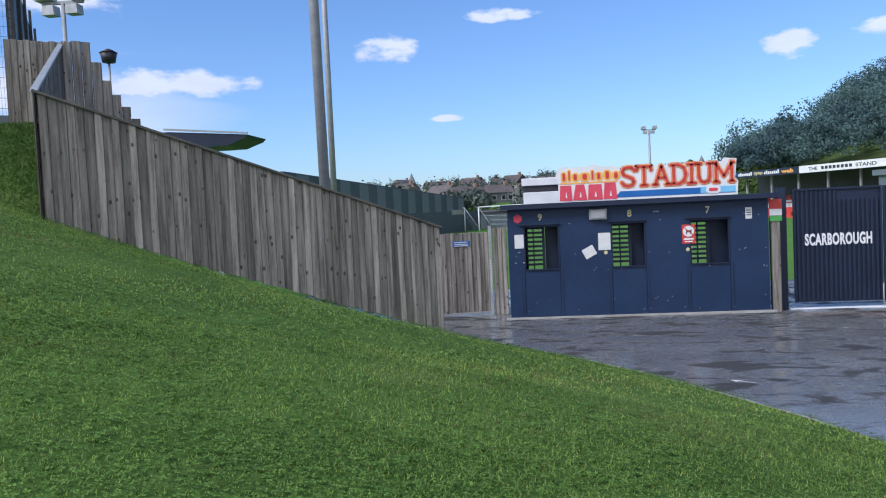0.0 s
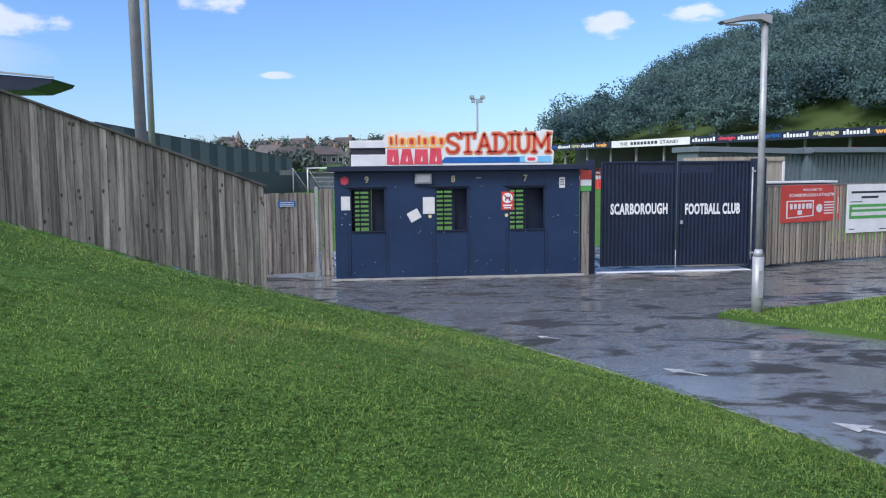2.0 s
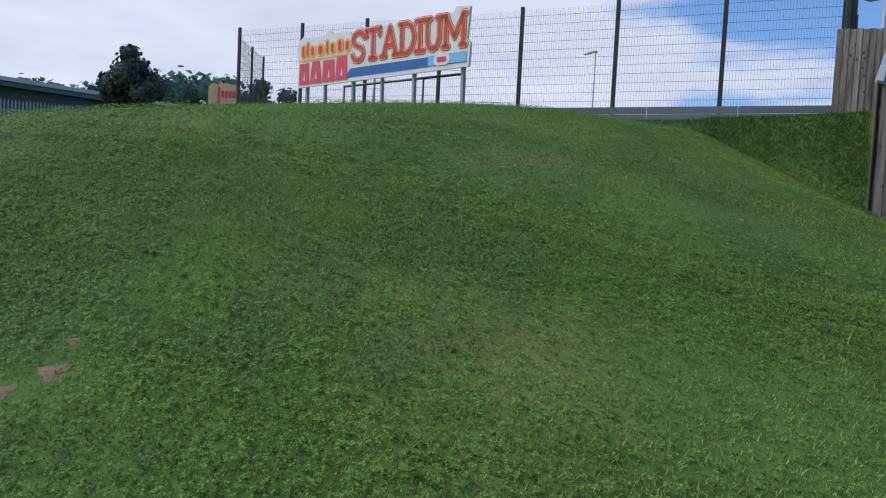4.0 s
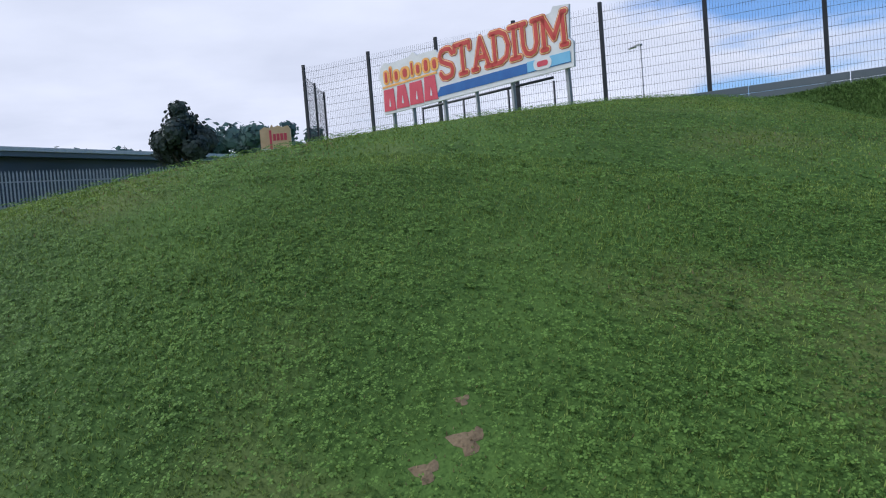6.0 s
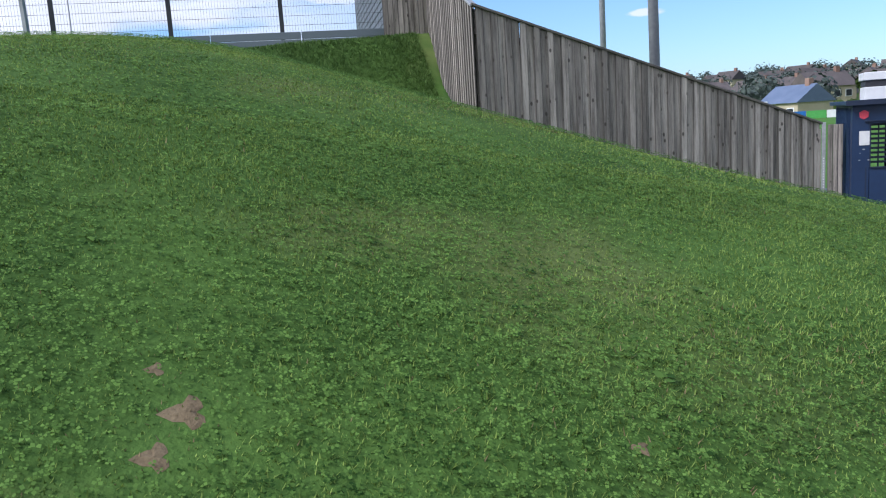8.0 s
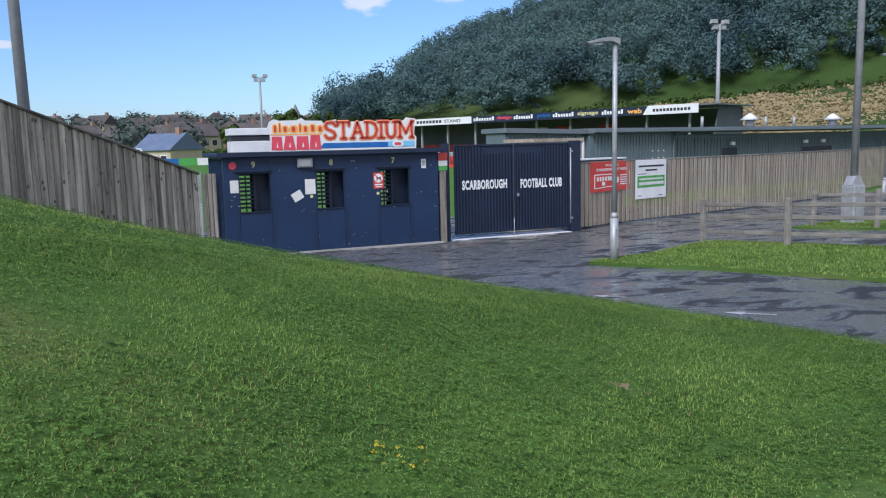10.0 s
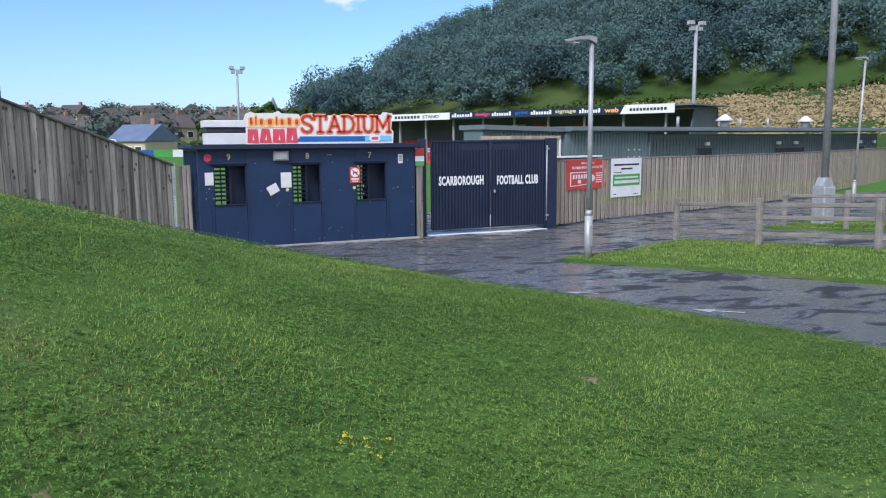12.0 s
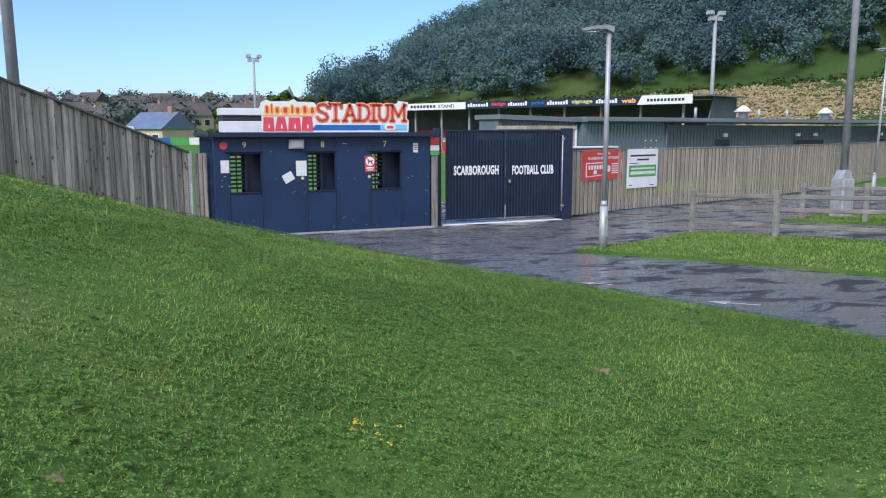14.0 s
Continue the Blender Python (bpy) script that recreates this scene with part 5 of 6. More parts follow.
cd = Vector((-13.7, 4.4)) - Vector((-9.45, -2.7))
clad = thing("clad_screen", pose(-9.45, -2.7, 4.2, 0, 0, math.degrees(math.atan2(cd.y, cd.x))), "tall dark louvred screen behind the timber panel", "screen")
for i in range(22):
    part("louvre", box(0, cd.length, -0.03, 0.0, 0.02 + i * 0.17, 0.17 + i * 0.17, 0.004), M["stripe_d"], clad)
for x in np.linspace(0.0, cd.length, 5):
    part("post", box(float(x) - 0.05, float(x) + 0.05, -0.10, -0.032, -0.3, 4.1), M["post"], clad)

# ---------- west of the hill ----------
west_shed = thing("long_shed", pose(-38.5, -27.4, 3.9, 0, 0, 119.6), "long low dark shed with a pale grey roof edge", "shed")
part("wall", box(-6, 27, 0, 8, -0.4, 2.95), M["stripe_d"], west_shed)
rf = part("roof", prism([(-6.4, 2.96), (27.4, 2.96), (27.4, 3.40), (-6.4, 3.40)], -0.6, 8.4), M["stripe_l"], west_shed)
part("gutter", box(-6.4, 27.4, -0.72, -0.605, 3.20, 3.40), M["paper"], rf, "pale gutter line")
palisade = thing("palisade_fence", pose(-38.6, -33, 3.9, 0, 0, 96), "pale galvanised palisade fence", "fence")
pal = bpy.data.meshes.new("pale")
bm = prism([(0, 0), (0.07, 0), (0.07, 1.85), (0.035, 1.98), (0, 1.85)], 0, 0.012)
bm.to_mesh(pal)
bm.free()
for i in range(170):
    place("pale", pal, M["galv"], palisade, pose(i * 0.148, 0, 0.04))
for z in (0.4, 1.5):
    part("rail", box(0, 25.2, 0.013, 0.05, z, z + 0.05), M["galv"], palisade)
container = thing("container", pose(-36.6, -22.6, 3.9, 0, 0, 96), "dark teal steel container end", "container")
part("body", box(-2.4, 0, -0.4, 2, -0.05, 1.5, 0.01), M["pipe"], container)
for i in range(8):
    part("rib", box(-2.3 + i * 0.28, -2.2 + i * 0.28, -0.44, -0.401, 0.05, 1.4), M["pipe"], container)
far_board = thing("printed_board", pose(-38.5, -7.45, 6.15, 0, 0, 64) @ Matrix.Diagonal((0.64, 1, 0.6, 1)), "orange and pink printed tower beyond the crest", "sign")
part("board", prism([(0, -4.5), (2.25, -4.5), (2.25, 1.8), (2.1, 2.1), (1.7, 2.0), (1.35, 2.15), (1.0, 2.02), (0.9, 2.25), (0.75, 2.0), (0.3, 2.08), (0, 1.85)], 0, 0.3), M["straw_board"], far_board)
for i in range(4):
    part("emblem_shape", box(0.95 + i * 0.27, 1.16 + i * 0.27, -0.012, -0.001, 0.95, 1.5, 0.01), M["pink"], far_board)
part("pink_edge", box(0.68, 0.85, -0.012, -0.001, 0.1, 1.8, 0.002), M["pink"], far_board)
part("white_strip", box(0.05, 2.15, -0.01, -0.001, 0.05, 0.35, 0.002), M["white"], far_board)

# ---------- trees, woods and the hill ----------
gen = np.random.default_rng(11)


def leaf_cloud(centres, radii, per, size, squash=0.85):
    """Small bent leaf sprays spread through uneven crowns: verts and quads."""
    C = np.repeat(np.asarray(centres, float), per, 0)
    R = np.repeat(np.asarray(radii, float), per)
    n = len(C)
    v = gen.normal(size=(n, 3))
    v /= np.linalg.norm(v, axis=1)[:, None]
    lump = 0.78 + 0.22 * np.sin(5 * v[:, 0] + C[:, 0]) * np.cos(4 * v[:, 1] + C[:, 1]) + 0.10 * gen.normal(size=n)
    rad = R * lump * gen.uniform(0.72, 1.0, n)
    p = C + v * rad[:, None] * np.array([1, 1, squash])
    nrm = v + 0.3 * gen.normal(size=(n, 3))
    nrm /= np.linalg.norm(nrm, axis=1)[:, None]
    t = np.cross(nrm, gen.normal(size=(n, 3)))
    t /= np.linalg.norm(t, axis=1)[:, None]
    b = np.cross(nrm, t)
    s = size * gen.uniform(0.6, 1.3, n)[:, None]
    q = np.stack([p - t * s - b * s * 0.6, p + t * s - b * s * 0.6, p + t * s * 0.7 + b * s, p - t * s * 0.8 + b * s * 0.9], 1)
    return q.reshape(-1, 3), np.arange(n * 4).reshape(n, 4)


EYE = np.array([-2.2, -19.2])


def polar(a, D):
    a = np.radians(a)
    return EYE[0] + D * np.sin(a), EYE[1] + D * np.cos(a)


RA = np.array([6, 11, 13.5, 15.4, 16.6, 17.6, 18.7, 19.4, 20.2, 22, 25.4, 28, 35, 45, 60, 85])
RD = np.array([300, 285, 275, 262, 255, 250, 246, 243, 240, 232, 222, 216, 205, 190, 180, 180])
RH = np.array([6, 8, 10, 11.5, 15, 14, 11.5, 16, 22.5, 26.5, 29.5, 32, 40, 50, 56, 56])      # height of the hill's crest, without trees
BD = np.interp(RA, (6, 11, 16, 20, 27, 35, 45, 60, 85), (170, 150, 135, 130, 128, 126, 124, 122, 120))
BH = np.interp(RA, (6, 11, 16, 20, 27, 35, 45, 60, 85), (3, 4.5, 5.6, 6.2, 6.8, 7.8, 9.2, 11, 13))


def hill_at(a, w):
    """w: 0 at the foot of the wood, 1 on the crest; below 0 the open slope down to the ground."""
    D = np.interp(a, RA, BD) * (1 - w) + np.interp(a, RA, RD) * w
    z = np.interp(a, RA, BH) * (1 - w) + np.interp(a, RA, RH) * w
    lo = w < 0
    D = np.where(lo, np.interp(a, RA, BD) + w * 50, D)
    z = np.where(lo, np.interp(a, RA, BH) * (1 + w) + 0.4 * (-w), z)
    over = np.clip(w - 1, 0, 1)
    z = z - over * 60
    x, y = polar(a, D)
    return x, y, z


aa, ww = np.meshgrid(np.linspace(6, 85, 60), np.concatenate([np.linspace(-1, 0, 14), np.linspace(0.05, 1.3, 22)]))
hx, hy, hz = hill_at(aa.ravel(), ww.ravel())
hz = hz + 0.5 * np.sin(hx * 0.21) * np.cos(hy * 0.17) * (ww.ravel() < 1)
k, n = aa.shape
i = np.arange(n * k).reshape(k, n)
f = np.stack([i[:-1, :-1].ravel(), i[1:, :-1].ravel(), i[1:, 1:].ravel(), i[:-1, 1:].ravel()], 1)
hillside = soup("hillside", np.stack([hx, hy, hz], 1), f, M["meadow"])
hillside.data.shade_smooth()
tagged(hillside, "steep green hillside rising behind the football ground", "hillside", kind="structure")

# the wood, thick with rounded crowns, each a heap of smaller boughs
na = 900
a = 13.9 + 46 * gen.uniform(0, 1, na)
w = gen.uniform(0.0, 1.0, na) ** 0.9
x, y, z = hill_at(a, w)
r = 2.6 + 3.0 * gen.uniform(0, 1, na) ** 1.3
nb = 14
v = gen.normal(size=(na, nb, 3))
v[:, :, 2] = np.abs(v[:, :, 2]) * 1.1 - 0.25
v /= np.linalg.norm(v, axis=2)[:, :, None]
crown = np.stack([x, y, z + r * gen.uniform(0.6, 1.0, na)], 1)
boughs = crown[:, None, :] + v * (r * 0.70)[:, None, None] * np.array([1, 1, 1.15])
br = (r[:, None] * gen.uniform(0.30, 0.48, (na, nb))).ravel()
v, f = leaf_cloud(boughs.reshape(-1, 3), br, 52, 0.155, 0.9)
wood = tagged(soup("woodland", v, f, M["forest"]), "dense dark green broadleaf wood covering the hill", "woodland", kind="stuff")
# taller crowns standing out along the ridge
a = gen.uniform(14.2, 60, 60)
x, y, z = hill_at(a, gen.uniform(0.93, 1.02, 60))
r = gen.uniform(1.6, 3.2, 60)
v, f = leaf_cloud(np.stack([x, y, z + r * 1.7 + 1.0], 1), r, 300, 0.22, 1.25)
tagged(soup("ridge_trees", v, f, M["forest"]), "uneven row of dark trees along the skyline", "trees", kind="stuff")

# scrub and straw on the open slope
m = 900
a = gen.uniform(12, 80, m)
w = -gen.uniform(0.0, 0.55, m)
keep = (a < 36) | (w > -0.14) | (a > 57)
x, y, z = hill_at(a[keep], w[keep])
r = gen.uniform(0.5, 1.3, keep.sum())
v, f = leaf_cloud(np.stack([x, y, z + r * 0.3], 1), r, 90, 0.17, 0.7)
tagged(soup("scrub", v, f, M["shrub"]), "low green scrub on the open slope", "bushes", kind="stuff")
a = gen.uniform(37, 56, 700)
w = -gen.uniform(0.10, 0.75, 700)
x, y, z = hill_at(a, w)
r = gen.uniform(0.8, 2.4, 700)
v, f = leaf_cloud(np.stack([x, y, z - r * 0.05], 1), r, 200, 0.12, 0.4)
tagged(soup("tall_grass", v, f, M["straw"]), "tall straw-coloured grass on the slope", "grass", kind="stuff")


def broad_tree(x, y, z0, h, r, label, mat, per=900, leaf=0.16, group="trees"):
    t = thing("tree", pose(x, y, z0), label, "tree", group)
    tr = bmesh.new()
    add_tube(tr, (0, 0, -0.2), (0.05, 0.05, h * 0.5), r * 0.09, r * 0.05, n=8)
    part("trunk", tr, M["bark"], t)
    pts = []
    for i in range(7):
        an, hh = i * 0.9 + 0.3, h * (0.32 + 0.07 * (i % 4))
        q = (math.cos(an) * r * 0.55, math.sin(an) * r * 0.55, hh + h * 0.22)
        limb = bmesh.new()
        add_tube(limb, (0.03, 0.03, hh * 0.8), q, r * 0.035, r * 0.012, n=6)
        part("limb", limb, M["bark"], t)
        pts.append(q)
    pts += [(0, 0, h * 0.78), (0.1 * r, -0.1 * r, h * 0.9), (-0.25 * r, 0.1 * r, h * 0.6)]
    rr = [r * 0.46] * 7 + [r * 0.5, r * 0.3, r * 0.55]
    v, f = leaf_cloud(pts, rr, per, leaf, 0.95)
    crown = soup("crown", v, f, mat, t)
    return t


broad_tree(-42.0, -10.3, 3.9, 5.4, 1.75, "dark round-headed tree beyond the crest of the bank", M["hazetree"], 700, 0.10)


# ---------- the town ----------
def house(x, y, z, w, d, h, turn, wall, roofm, label):
    ob = thing("house", pose(x, y, z, 0, 0, turn), label, "house", "houses of the town")
    part("wall", box(-w / 2, w / 2, -d / 2, d / 2, -3, h, 0.02), wall, ob)
    e = 0.35
    rh = d * 0.38
    bm = bmesh.new()
    pr = [(-d / 2 - e, h - 0.1), (d / 2 + e, h - 0.1), (0, h + rh)]
    A = [bm.verts.new((-w / 2 - 0.2, p, q)) for p, q in pr]
    B = [bm.verts.new((w / 2 + 0.2, p, q)) for p, q in pr]
    bm.faces.new(A[::-1])
    bm.faces.new(B)
    for i in range(3):
        bm.faces.new((A[i], A[(i + 1) % 3], B[(i + 1) % 3], B[i]))
    bmesh.ops.recalc_face_normals(bm, faces=bm.faces)
    rf = part("roof", bm, roofm, ob)
    part("chimney", box(w * 0.28, w * 0.28 + 0.7, -0.35, 0.35, h + rh * 0.4, h + rh + 0.7, 0.02), M["brickfar"], rf)
    for fl in range(2 if h > 4 else 1):
        for k in (-0.32, 0.05, 0.32):
            wd = part("window", box(k * w - 0.6, k * w + 0.6, -d / 2 - 0.06, -d / 2 - 0.002, h - 1.9 - fl * 2.6, h - 0.7 - fl * 2.6, 0.005), M["white"], ob)
            part("pane", box(k * w - 0.5, k * w + 0.5, -d / 2 - 0.08, -d / 2 - 0.061, h - 1.8 - fl * 2.6, h - 0.8 - fl * 2.6, 0.001), M["glass"], wd)
    return ob


house(3.9, 90.6, 0.9, 6.5, 5.5, 1.9, -50, M["render_y"], M["slate"], "cream bungalow with a blue slate roof")
hr = random.Random(8)
spots = [(-31, 175), (-23, 182), (-16, 170), (-9, 178), (0, 168), (7, 176), (15, 165), (23, 172), (31, 180), (40, 190), (-38, 215), (-28, 222), (-18, 214), (-6, 220), (5, 212),
         (16, 222), (27, 214), (38, 226), (48, 232), (56, 246), (-46, 258), (-34, 252), (-22, 262), (-10, 255), (2, 260), (14, 252), (30, 262), (42, 268), (10, 128), (20, 134), (30, 146)]
for x, y in spots:
    z = float(far_z(np.array(float(x)), np.array(float(y))))
    house(x, y, z - 0.5, hr.uniform(6, 9), hr.uniform(5, 6.5), hr.uniform(2.6, 4.2), hr.choice((-35, -12, 10, 30, 70)), hr.choice((M["brickfar"], M["render_y"], M["brickfar"], M["stone"])),
          M["rooftile"], hr.choice(("brown-roofed brick house on the town slope", "small pale house with brown tiles on the slope")))
hr2 = np.random.default_rng(4)
tx = hr2.uniform(-70, 75, 170)
ty = hr2.uniform(105, 290, 170)
tz = far_z(tx, ty)
tr = hr2.uniform(1.8, 4.2, 170)
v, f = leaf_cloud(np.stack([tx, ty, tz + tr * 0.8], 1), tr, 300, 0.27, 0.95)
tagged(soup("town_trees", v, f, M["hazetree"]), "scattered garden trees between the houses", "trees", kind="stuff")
for x, y, r in ((26, 120, 3.6), (31, 123, 3.2), (16, 118, 2.4), (38, 128, 4.0), (44, 126, 3.4)):
    broad_tree(x, y, float(far_z(np.array(float(x)), np.array(float(y)))), r * 2.1, r, "rounded garden tree beyond the pitch", M["shrub"], 260, 0.3)
hedge_n = 60
v, f = leaf_cloud(np.stack([np.linspace(-30, 60, hedge_n), np.full(hedge_n, 100.0), np.full(hedge_n, 1.8)], 1), np.full(hedge_n, 1.3), 90, 0.3, 0.9)
tagged(soup("hedge", v, f, M["shrub"]), "green hedge along the far side of the ground", "hedge", kind="stuff")


def spire(x, y, z, h, label):
    s = thing("church", pose(x, y, z), label, "church", "churches")
    part("tower", box(-2.2, 2.2, -2.2, 2.2, -6, h * 0.45, 0.05), M["stone"], s)
    bm = bmesh.new()
    bmesh.ops.create_cone(bm, cap_ends=True, segments=8, radius1=2.3, radius2=0.08, depth=h * 0.55, matrix=Matrix.Translation((0, 0, h * 0.725)))
    part("spire", bm, M["stone"], s)


spire(-46.2, 279, 8.0, 10.0, "grey stone church spire above the roofs")
spire(57, 262, 9, 9.0, "thin grey spire between trees")
# low woods beyond the western plateau
wx = hr2.uniform(-330, -200, 240)
wy = hr2.uniform(-90, 60, 240)
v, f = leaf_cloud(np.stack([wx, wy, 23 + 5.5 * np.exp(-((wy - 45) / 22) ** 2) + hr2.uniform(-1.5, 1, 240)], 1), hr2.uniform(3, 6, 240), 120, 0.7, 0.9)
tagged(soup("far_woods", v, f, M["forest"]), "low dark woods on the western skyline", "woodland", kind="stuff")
far_ridge = grid_mesh("far_ridge", np.linspace(-420, -180, 30), np.linspace(-200, 160, 30), lambda x, y: -3 + 27 * smooth_step(-180, -240, x) * (0.75 + 0.25 * np.cos(y * 0.012)), M["meadow"])
tagged(far_ridge, "low green ridge on the western skyline", "hillside", kind="structure")

# ---------- kerb and road markings ----------
kerb = new("kerb")
tagged(kerb, "pale concrete edging along the foot of the lawn", "kerb", kind="structure")
kb = bmesh.new()
add_box(kb, 0, 0.035, 0, 0.895, -0.10, 0.008, 0.006)
kme = bpy.data.meshes.new("kerb_stone")
kb.to_mesh(kme)
kb.free()
y = -22.0
while y < -3.6:
    x0, x1 = float(edge_x(y)), float(edge_x(y + 0.9))
    L = math.hypot(x1 - x0, 0.9)
    yaw = math.degrees(math.atan2(0.9, x1 - x0)) - 90
    place("kerb_stone", kme, M["kerb"], kerb, pose(x0, y, float(tarmac_z(y)) + rng.uniform(-.006, .004), -3, 0, yaw))
    y += 0.9 * 0.9 / L


def road_arrow(x, y, turn, k):
    ob = thing("road_arrow", pose(x, y, float(tarmac_z(y)) + 0.004, math.degrees(math.atan(-0.053)), 0, 0) @ pose(0, 0, 0, 0, 0, turn), "worn white arrow painted on the tarmac", "road marking", "arrows")
    bm = bmesh.new()
    for pts in ([(-0.05, -0.5), (0.05, -0.5), (0.05, 0.15), (-0.05, 0.15)], [(-0.2, 0.1), (0.2, 0.1), (0.0, 0.5)]):
        bm.faces.new([bm.verts.new((a * k, b * k, 0)) for a, b in pts])
    part("paint", bm, M["thermo"], ob)


for p in ((3.95, -12.7, 35, 0.55), (3.5, -10.72, 35, 0.45), (2.75, -8.6, 40, 0.32), (2.24, -3.85, 70, 0.3), (1.85, -2.19, 80, 0.3), (5.71, -3.52, 70, 0.3), (3.62, -2.01, 80, 0.28)):
    road_arrow(*p)


# ---------- grass ----------
def slope_frame(x, y):
    e = 0.05
    return (lawn_z(x + e, y) - lawn_z(x - e, y)) / (2 * e), (lawn_z(x, y + e) - lawn_z(x, y - e)) / (2 * e)


def patch(x, y, cx, cy, r):
    return np.exp(-((x - cx) ** 2 + (y - cy) ** 2) / (r * r))


BARE = ((-3.75, -17.11, 0.13), (-3.72, -17.30, 0.10), (-3.94, -17.01, 0.06), (-2.47, -16.48, 0.06), (0.47, -15.32, 0.11))


def clump(x, y, s, ph):
    return 0.5 + 0.25 * np.sin(x * s + ph + 1.7 * np.sin(y * s * 0.6)) + 0.25 * np.sin(y * s * 1.2 + 2 * ph + 1.3 * np.cos(x * s * 0.8))


def blades(n, xr, yr, h, wd, name, mat, test, keepz=True):
    x = gen.uniform(*xr, n)
    y = gen.uniform(*yr, n)
    ok = test(x, y)
    x, y = x[ok], y[ok]
    z = lawn_z(x, y)
    n = len(x)
    tall = h * gen.uniform(0.45, 1.2, n) * (0.65 + 0.7 * clump(x, y, 2.3, 0.4))
    az = gen.uniform(0, 2 * np.pi, n)
    lean = gen.uniform(0.25, 1.2, n)
    dx, dy = np.cos(az), np.sin(az)
    W = wd * gen.uniform(0.6, 1.3, n)
    base = np.stack([x, y, z - 0.004], 1)
    side = np.stack([-dy, dx, 0 * dx], 1) * W[:, None]
    tip = base + np.stack([dx * lean * tall, dy * lean * tall, tall * (1.05 - 0.45 * lean)], 1)
    V = np.stack([base - side, base + side, tip], 1).reshape(-1, 3)
    ob = soup(name, V, np.arange(n * 3).reshape(n, 3), mat)
    return ob


def off_fence(x, y):
    d = FENCE_B - FENCE_A
    along = ((x - FENCE_A.x) * d.x + (y - FENCE_A.y) * d.y) / d.length
    e = FENCE_C - FENCE_B
    west = ((x - FENCE_B.x) * e.y - (y - FENCE_B.y) * e.x) / e.length < -0.06
    return (((x - FENCE_A.x) * d.y - (y - FENCE_A.y) * d.x) / d.length < -0.03) | ((along > 5.85) & west)


def on_lawn(x, y):
    bare = sum(patch(x, y, *b) for b in BARE)
    return (x < edge_x(y) - 0.02) & off_fence(x, y) & (gen.uniform(0, 1, len(x)) > bare * 0.93)


def near(x, y, lim):
    dd = np.minimum(np.hypot(x - 0.6, y + 17.2), np.minimum(np.hypot(x + 1.2, y + 18.4), np.hypot(x + 2.2, y + 19.2)))
    return (dd < lim) & (dd > 0.5)


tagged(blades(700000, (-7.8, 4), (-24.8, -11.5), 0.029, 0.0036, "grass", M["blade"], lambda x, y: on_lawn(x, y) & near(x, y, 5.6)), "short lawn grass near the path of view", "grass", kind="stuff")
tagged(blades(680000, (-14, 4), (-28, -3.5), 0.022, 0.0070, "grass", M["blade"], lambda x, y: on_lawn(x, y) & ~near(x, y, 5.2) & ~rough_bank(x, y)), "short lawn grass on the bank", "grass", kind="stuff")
tagged(blades(90000, (-12.5, -5.5), (-8, -2), 0.085, 0.011, "coarse_grass", M["rough_grass"], lambda x, y: rough_bank(x, y) & off_fence(x, y)), "taller, coarser and darker grass on the steep bank", "grass", kind="stuff")
tagged(blades(90000, (-9, 4), (-20, -8), 0.032, 0.004, "dry_grass", M["dry"], lambda x, y: (x < edge_x(y)) & off_fence(x, y) & (gen.uniform(0, 1, len(x)) < 0.10 + sum(patch(x, y, *b) for b in BARE) + 0.5 * (clump(x, y, 1.1, 2.0) > 0.80))),
       "dry straw-coloured blades in thin patches", "grass", kind="stuff")
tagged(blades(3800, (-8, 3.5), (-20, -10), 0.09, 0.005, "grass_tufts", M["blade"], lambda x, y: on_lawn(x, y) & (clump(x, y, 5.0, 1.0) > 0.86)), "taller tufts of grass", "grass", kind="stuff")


def leaves(n, xr, yr, size, name, mat, test):
    """Clover: three round leaflets each, lying over the turf."""
    x, y = gen.uniform(*xr, n), gen.uniform(*yr, n)
    ok = test(x, y)
    x, y = x[ok], y[ok]
    n = len(x)
    gx, gy = slope_frame(x, y)
    z = lawn_z(x, y) + gen.uniform(0.004, 0.052, n)
    s = size * gen.uniform(0.5, 1.45, n)
    a0 = gen.uniform(0, 2 * np.pi, n)
    out = []
    for k in range(3):
        a = a0 + k * 2.094
        c, sn = np.cos(a), np.sin(a)
        for u, w in ((0.05, 0.0), (0.7, -0.52), (1.1, 0.0), (0.7, 0.52)):
            px, py = s * (u * c - w * sn), s * (u * sn + w * c)
            out.append(np.stack([x + px, y + py, z + px * gx + py * gy + s * 0.25 * u * gen.uniform(-1, 1, n)], 1))
    V = np.stack(out, 1).reshape(-1, 3)
    return soup(name, V, np.arange(n * 12).reshape(n * 3, 4), mat)


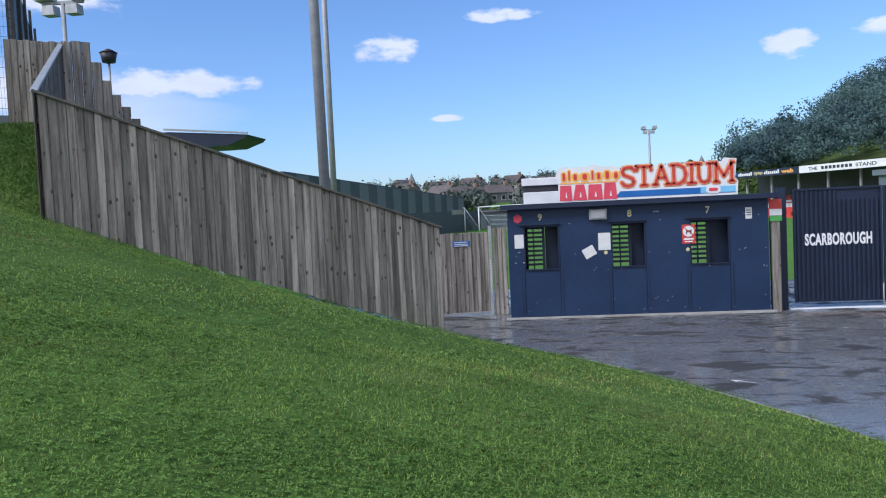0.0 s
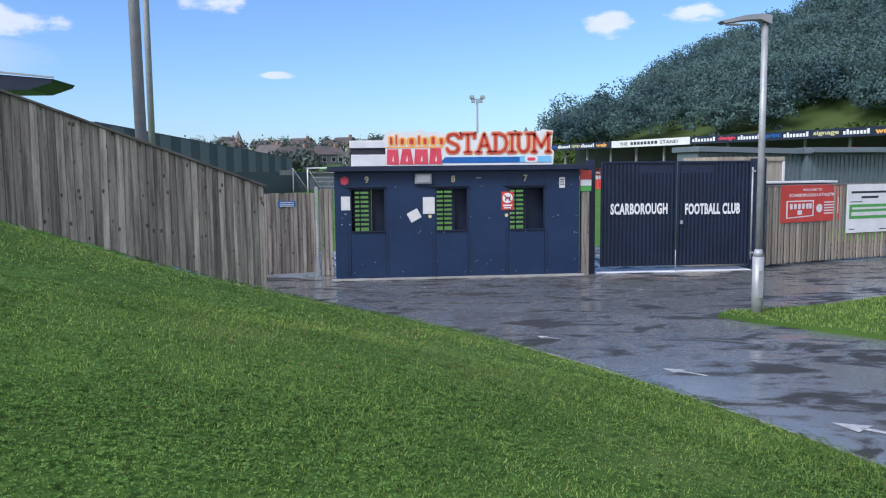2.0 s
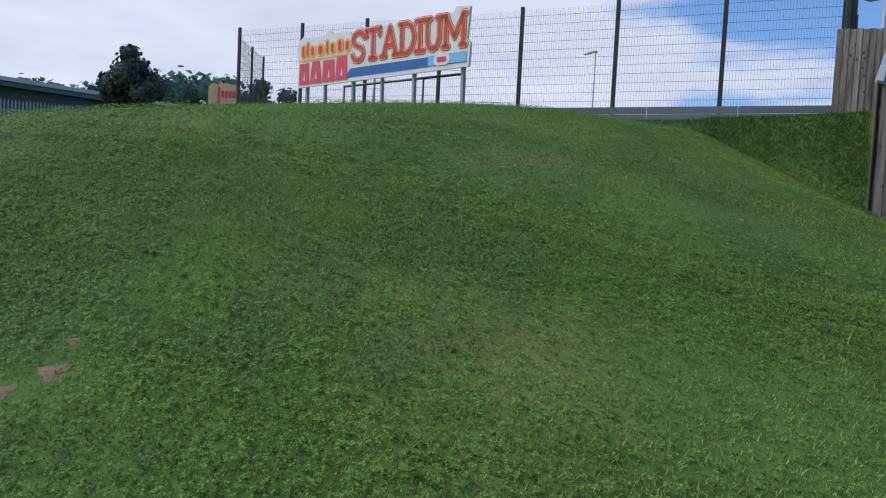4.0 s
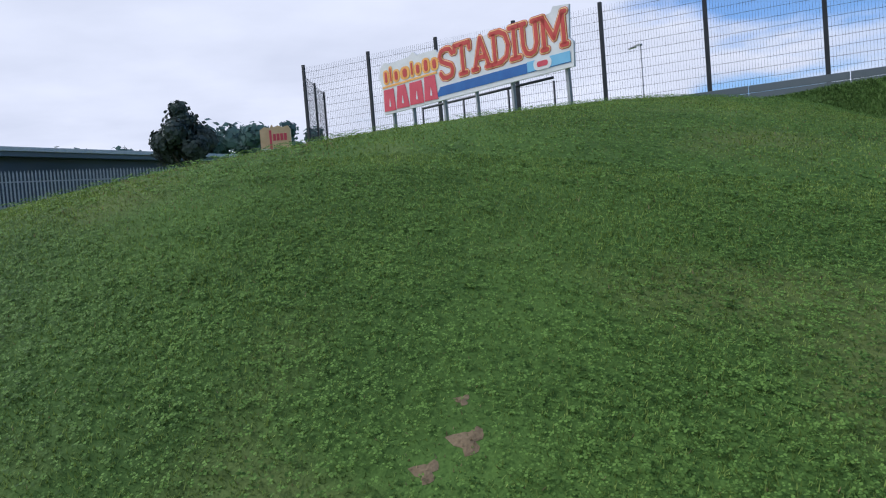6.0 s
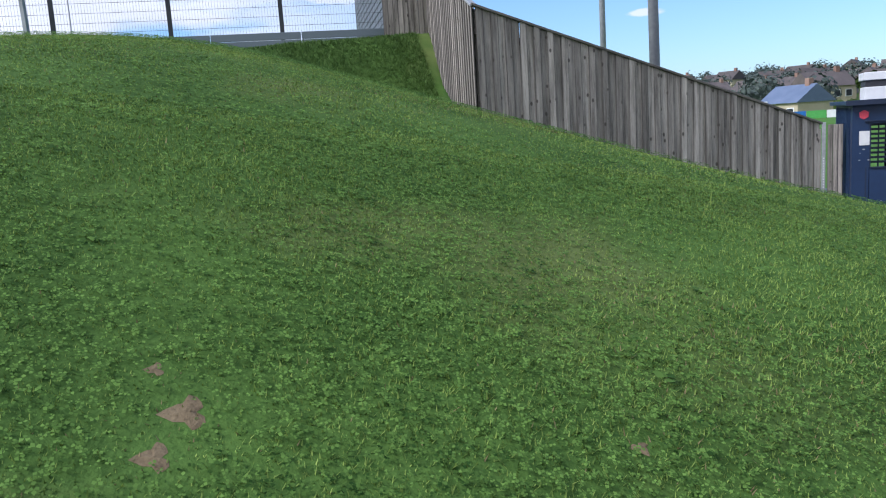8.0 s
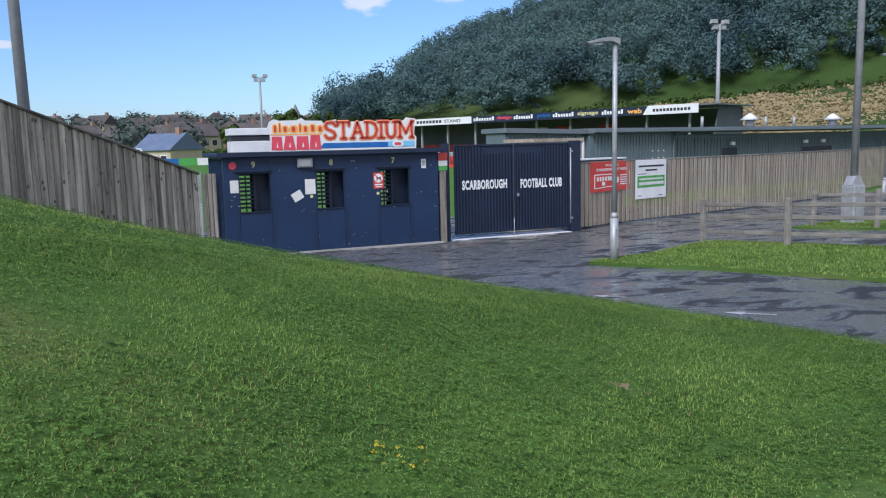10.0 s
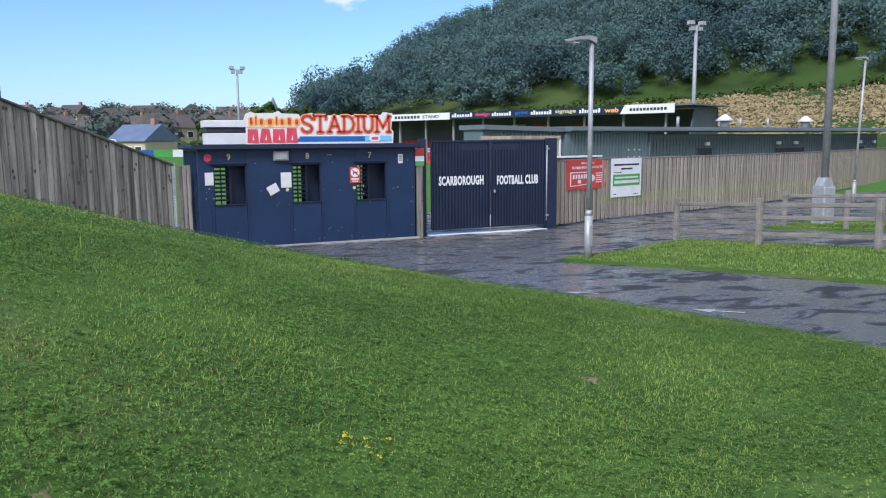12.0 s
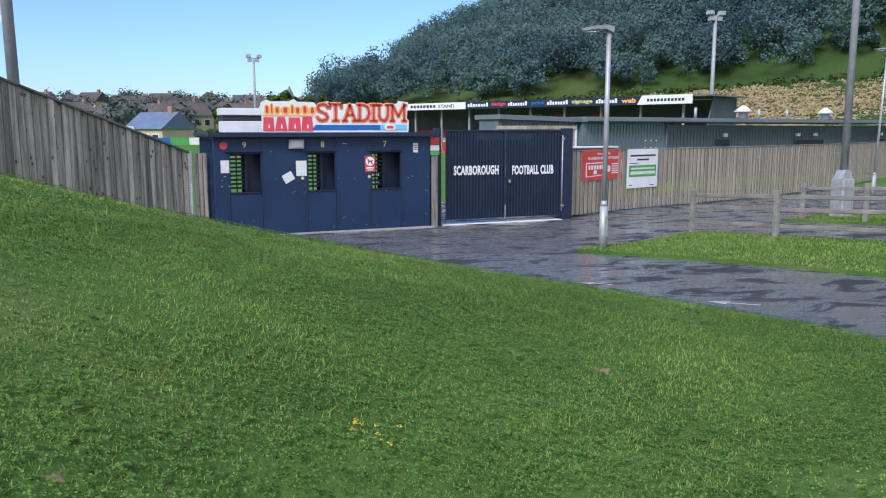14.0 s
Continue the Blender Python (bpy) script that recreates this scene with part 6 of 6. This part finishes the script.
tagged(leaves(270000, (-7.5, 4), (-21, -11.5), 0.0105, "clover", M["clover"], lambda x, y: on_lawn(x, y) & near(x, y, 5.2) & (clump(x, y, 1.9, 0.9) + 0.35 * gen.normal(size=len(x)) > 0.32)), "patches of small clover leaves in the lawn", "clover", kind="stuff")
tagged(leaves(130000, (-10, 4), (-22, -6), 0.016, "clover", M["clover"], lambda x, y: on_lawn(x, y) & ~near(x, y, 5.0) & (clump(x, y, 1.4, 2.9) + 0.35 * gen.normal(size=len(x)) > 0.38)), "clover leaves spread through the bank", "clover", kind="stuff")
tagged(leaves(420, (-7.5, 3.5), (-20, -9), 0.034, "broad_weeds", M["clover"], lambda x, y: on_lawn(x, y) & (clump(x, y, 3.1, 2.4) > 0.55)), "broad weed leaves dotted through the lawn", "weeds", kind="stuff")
tagged(leaves(15, (-1.33, -1.10), (-16.22, -15.98), 0.012, "flowers", M["flower"], lambda x, y: np.ones(len(x), bool)), "a few small yellow flowers in the grass", "flowers", kind="stuff")
for cx, cy, r in BARE:
    n = 18
    bm = bmesh.new()
    ring = []
    for i in range(n):
        t = 2 * math.pi * i / n
        q = r * 0.6 * (0.75 + 0.25 * math.sin(3 * t + cx) + 0.12 * math.sin(7 * t))
        X, Y = cx + q * math.cos(t), cy + q * math.sin(t)
        ring.append(bm.verts.new((X, Y, float(lawn_z(X, Y)) + 0.001)))
    c = bm.verts.new((cx, cy, float(lawn_z(cx, cy)) + 0.006))
    for i in range(n):
        bm.faces.new((c, ring[i], ring[(i + 1) % n]))
    tagged(link_mesh("bare_patch", bm, M["mud"]), "bare brown soil showing through worn grass", "soil", "bare patches", kind="structure")


def verge_grass(outline, n, name):
    xs, ys = [p[0] for p in outline], [p[1] for p in outline]
    x, y = gen.uniform(min(xs), max(xs), n), gen.uniform(min(ys), max(ys), n)
    inside = np.zeros(n, bool)
    for (ax, ay), (bx, by) in zip(outline, outline[1:] + outline[:1]):
        cond = (ay > y) != (by > y)
        with np.errstate(divide="ignore", invalid="ignore"):
            inside ^= cond & (x < (bx - ax) * (y - ay) / ((by - ay) or 1e-9) + ax)
    x, y = x[inside], y[inside]
    n = len(x)
    z = tarmac_z(y) + 0.045
    az, hh = gen.uniform(0, 6.283, n), 0.04 * gen.uniform(0.5, 1.2, n)
    base = np.stack([x, y, z], 1)
    side = np.stack([-np.sin(az), np.cos(az), 0 * az], 1) * 0.008
    tip = base + np.stack([np.cos(az) * hh * 0.5, np.sin(az) * hh * 0.5, hh], 1)
    V = np.stack([base - side, base + side, tip], 1).reshape(-1, 3)
    return tagged(soup(name, V, np.arange(n * 3).reshape(n, 3), M["blade"]), "short grass on the verge", "grass", kind="stuff")


verge_grass(ISLAND, 120000, "verge_grass")
verge_grass(STRIP, 40000, "verge_grass")
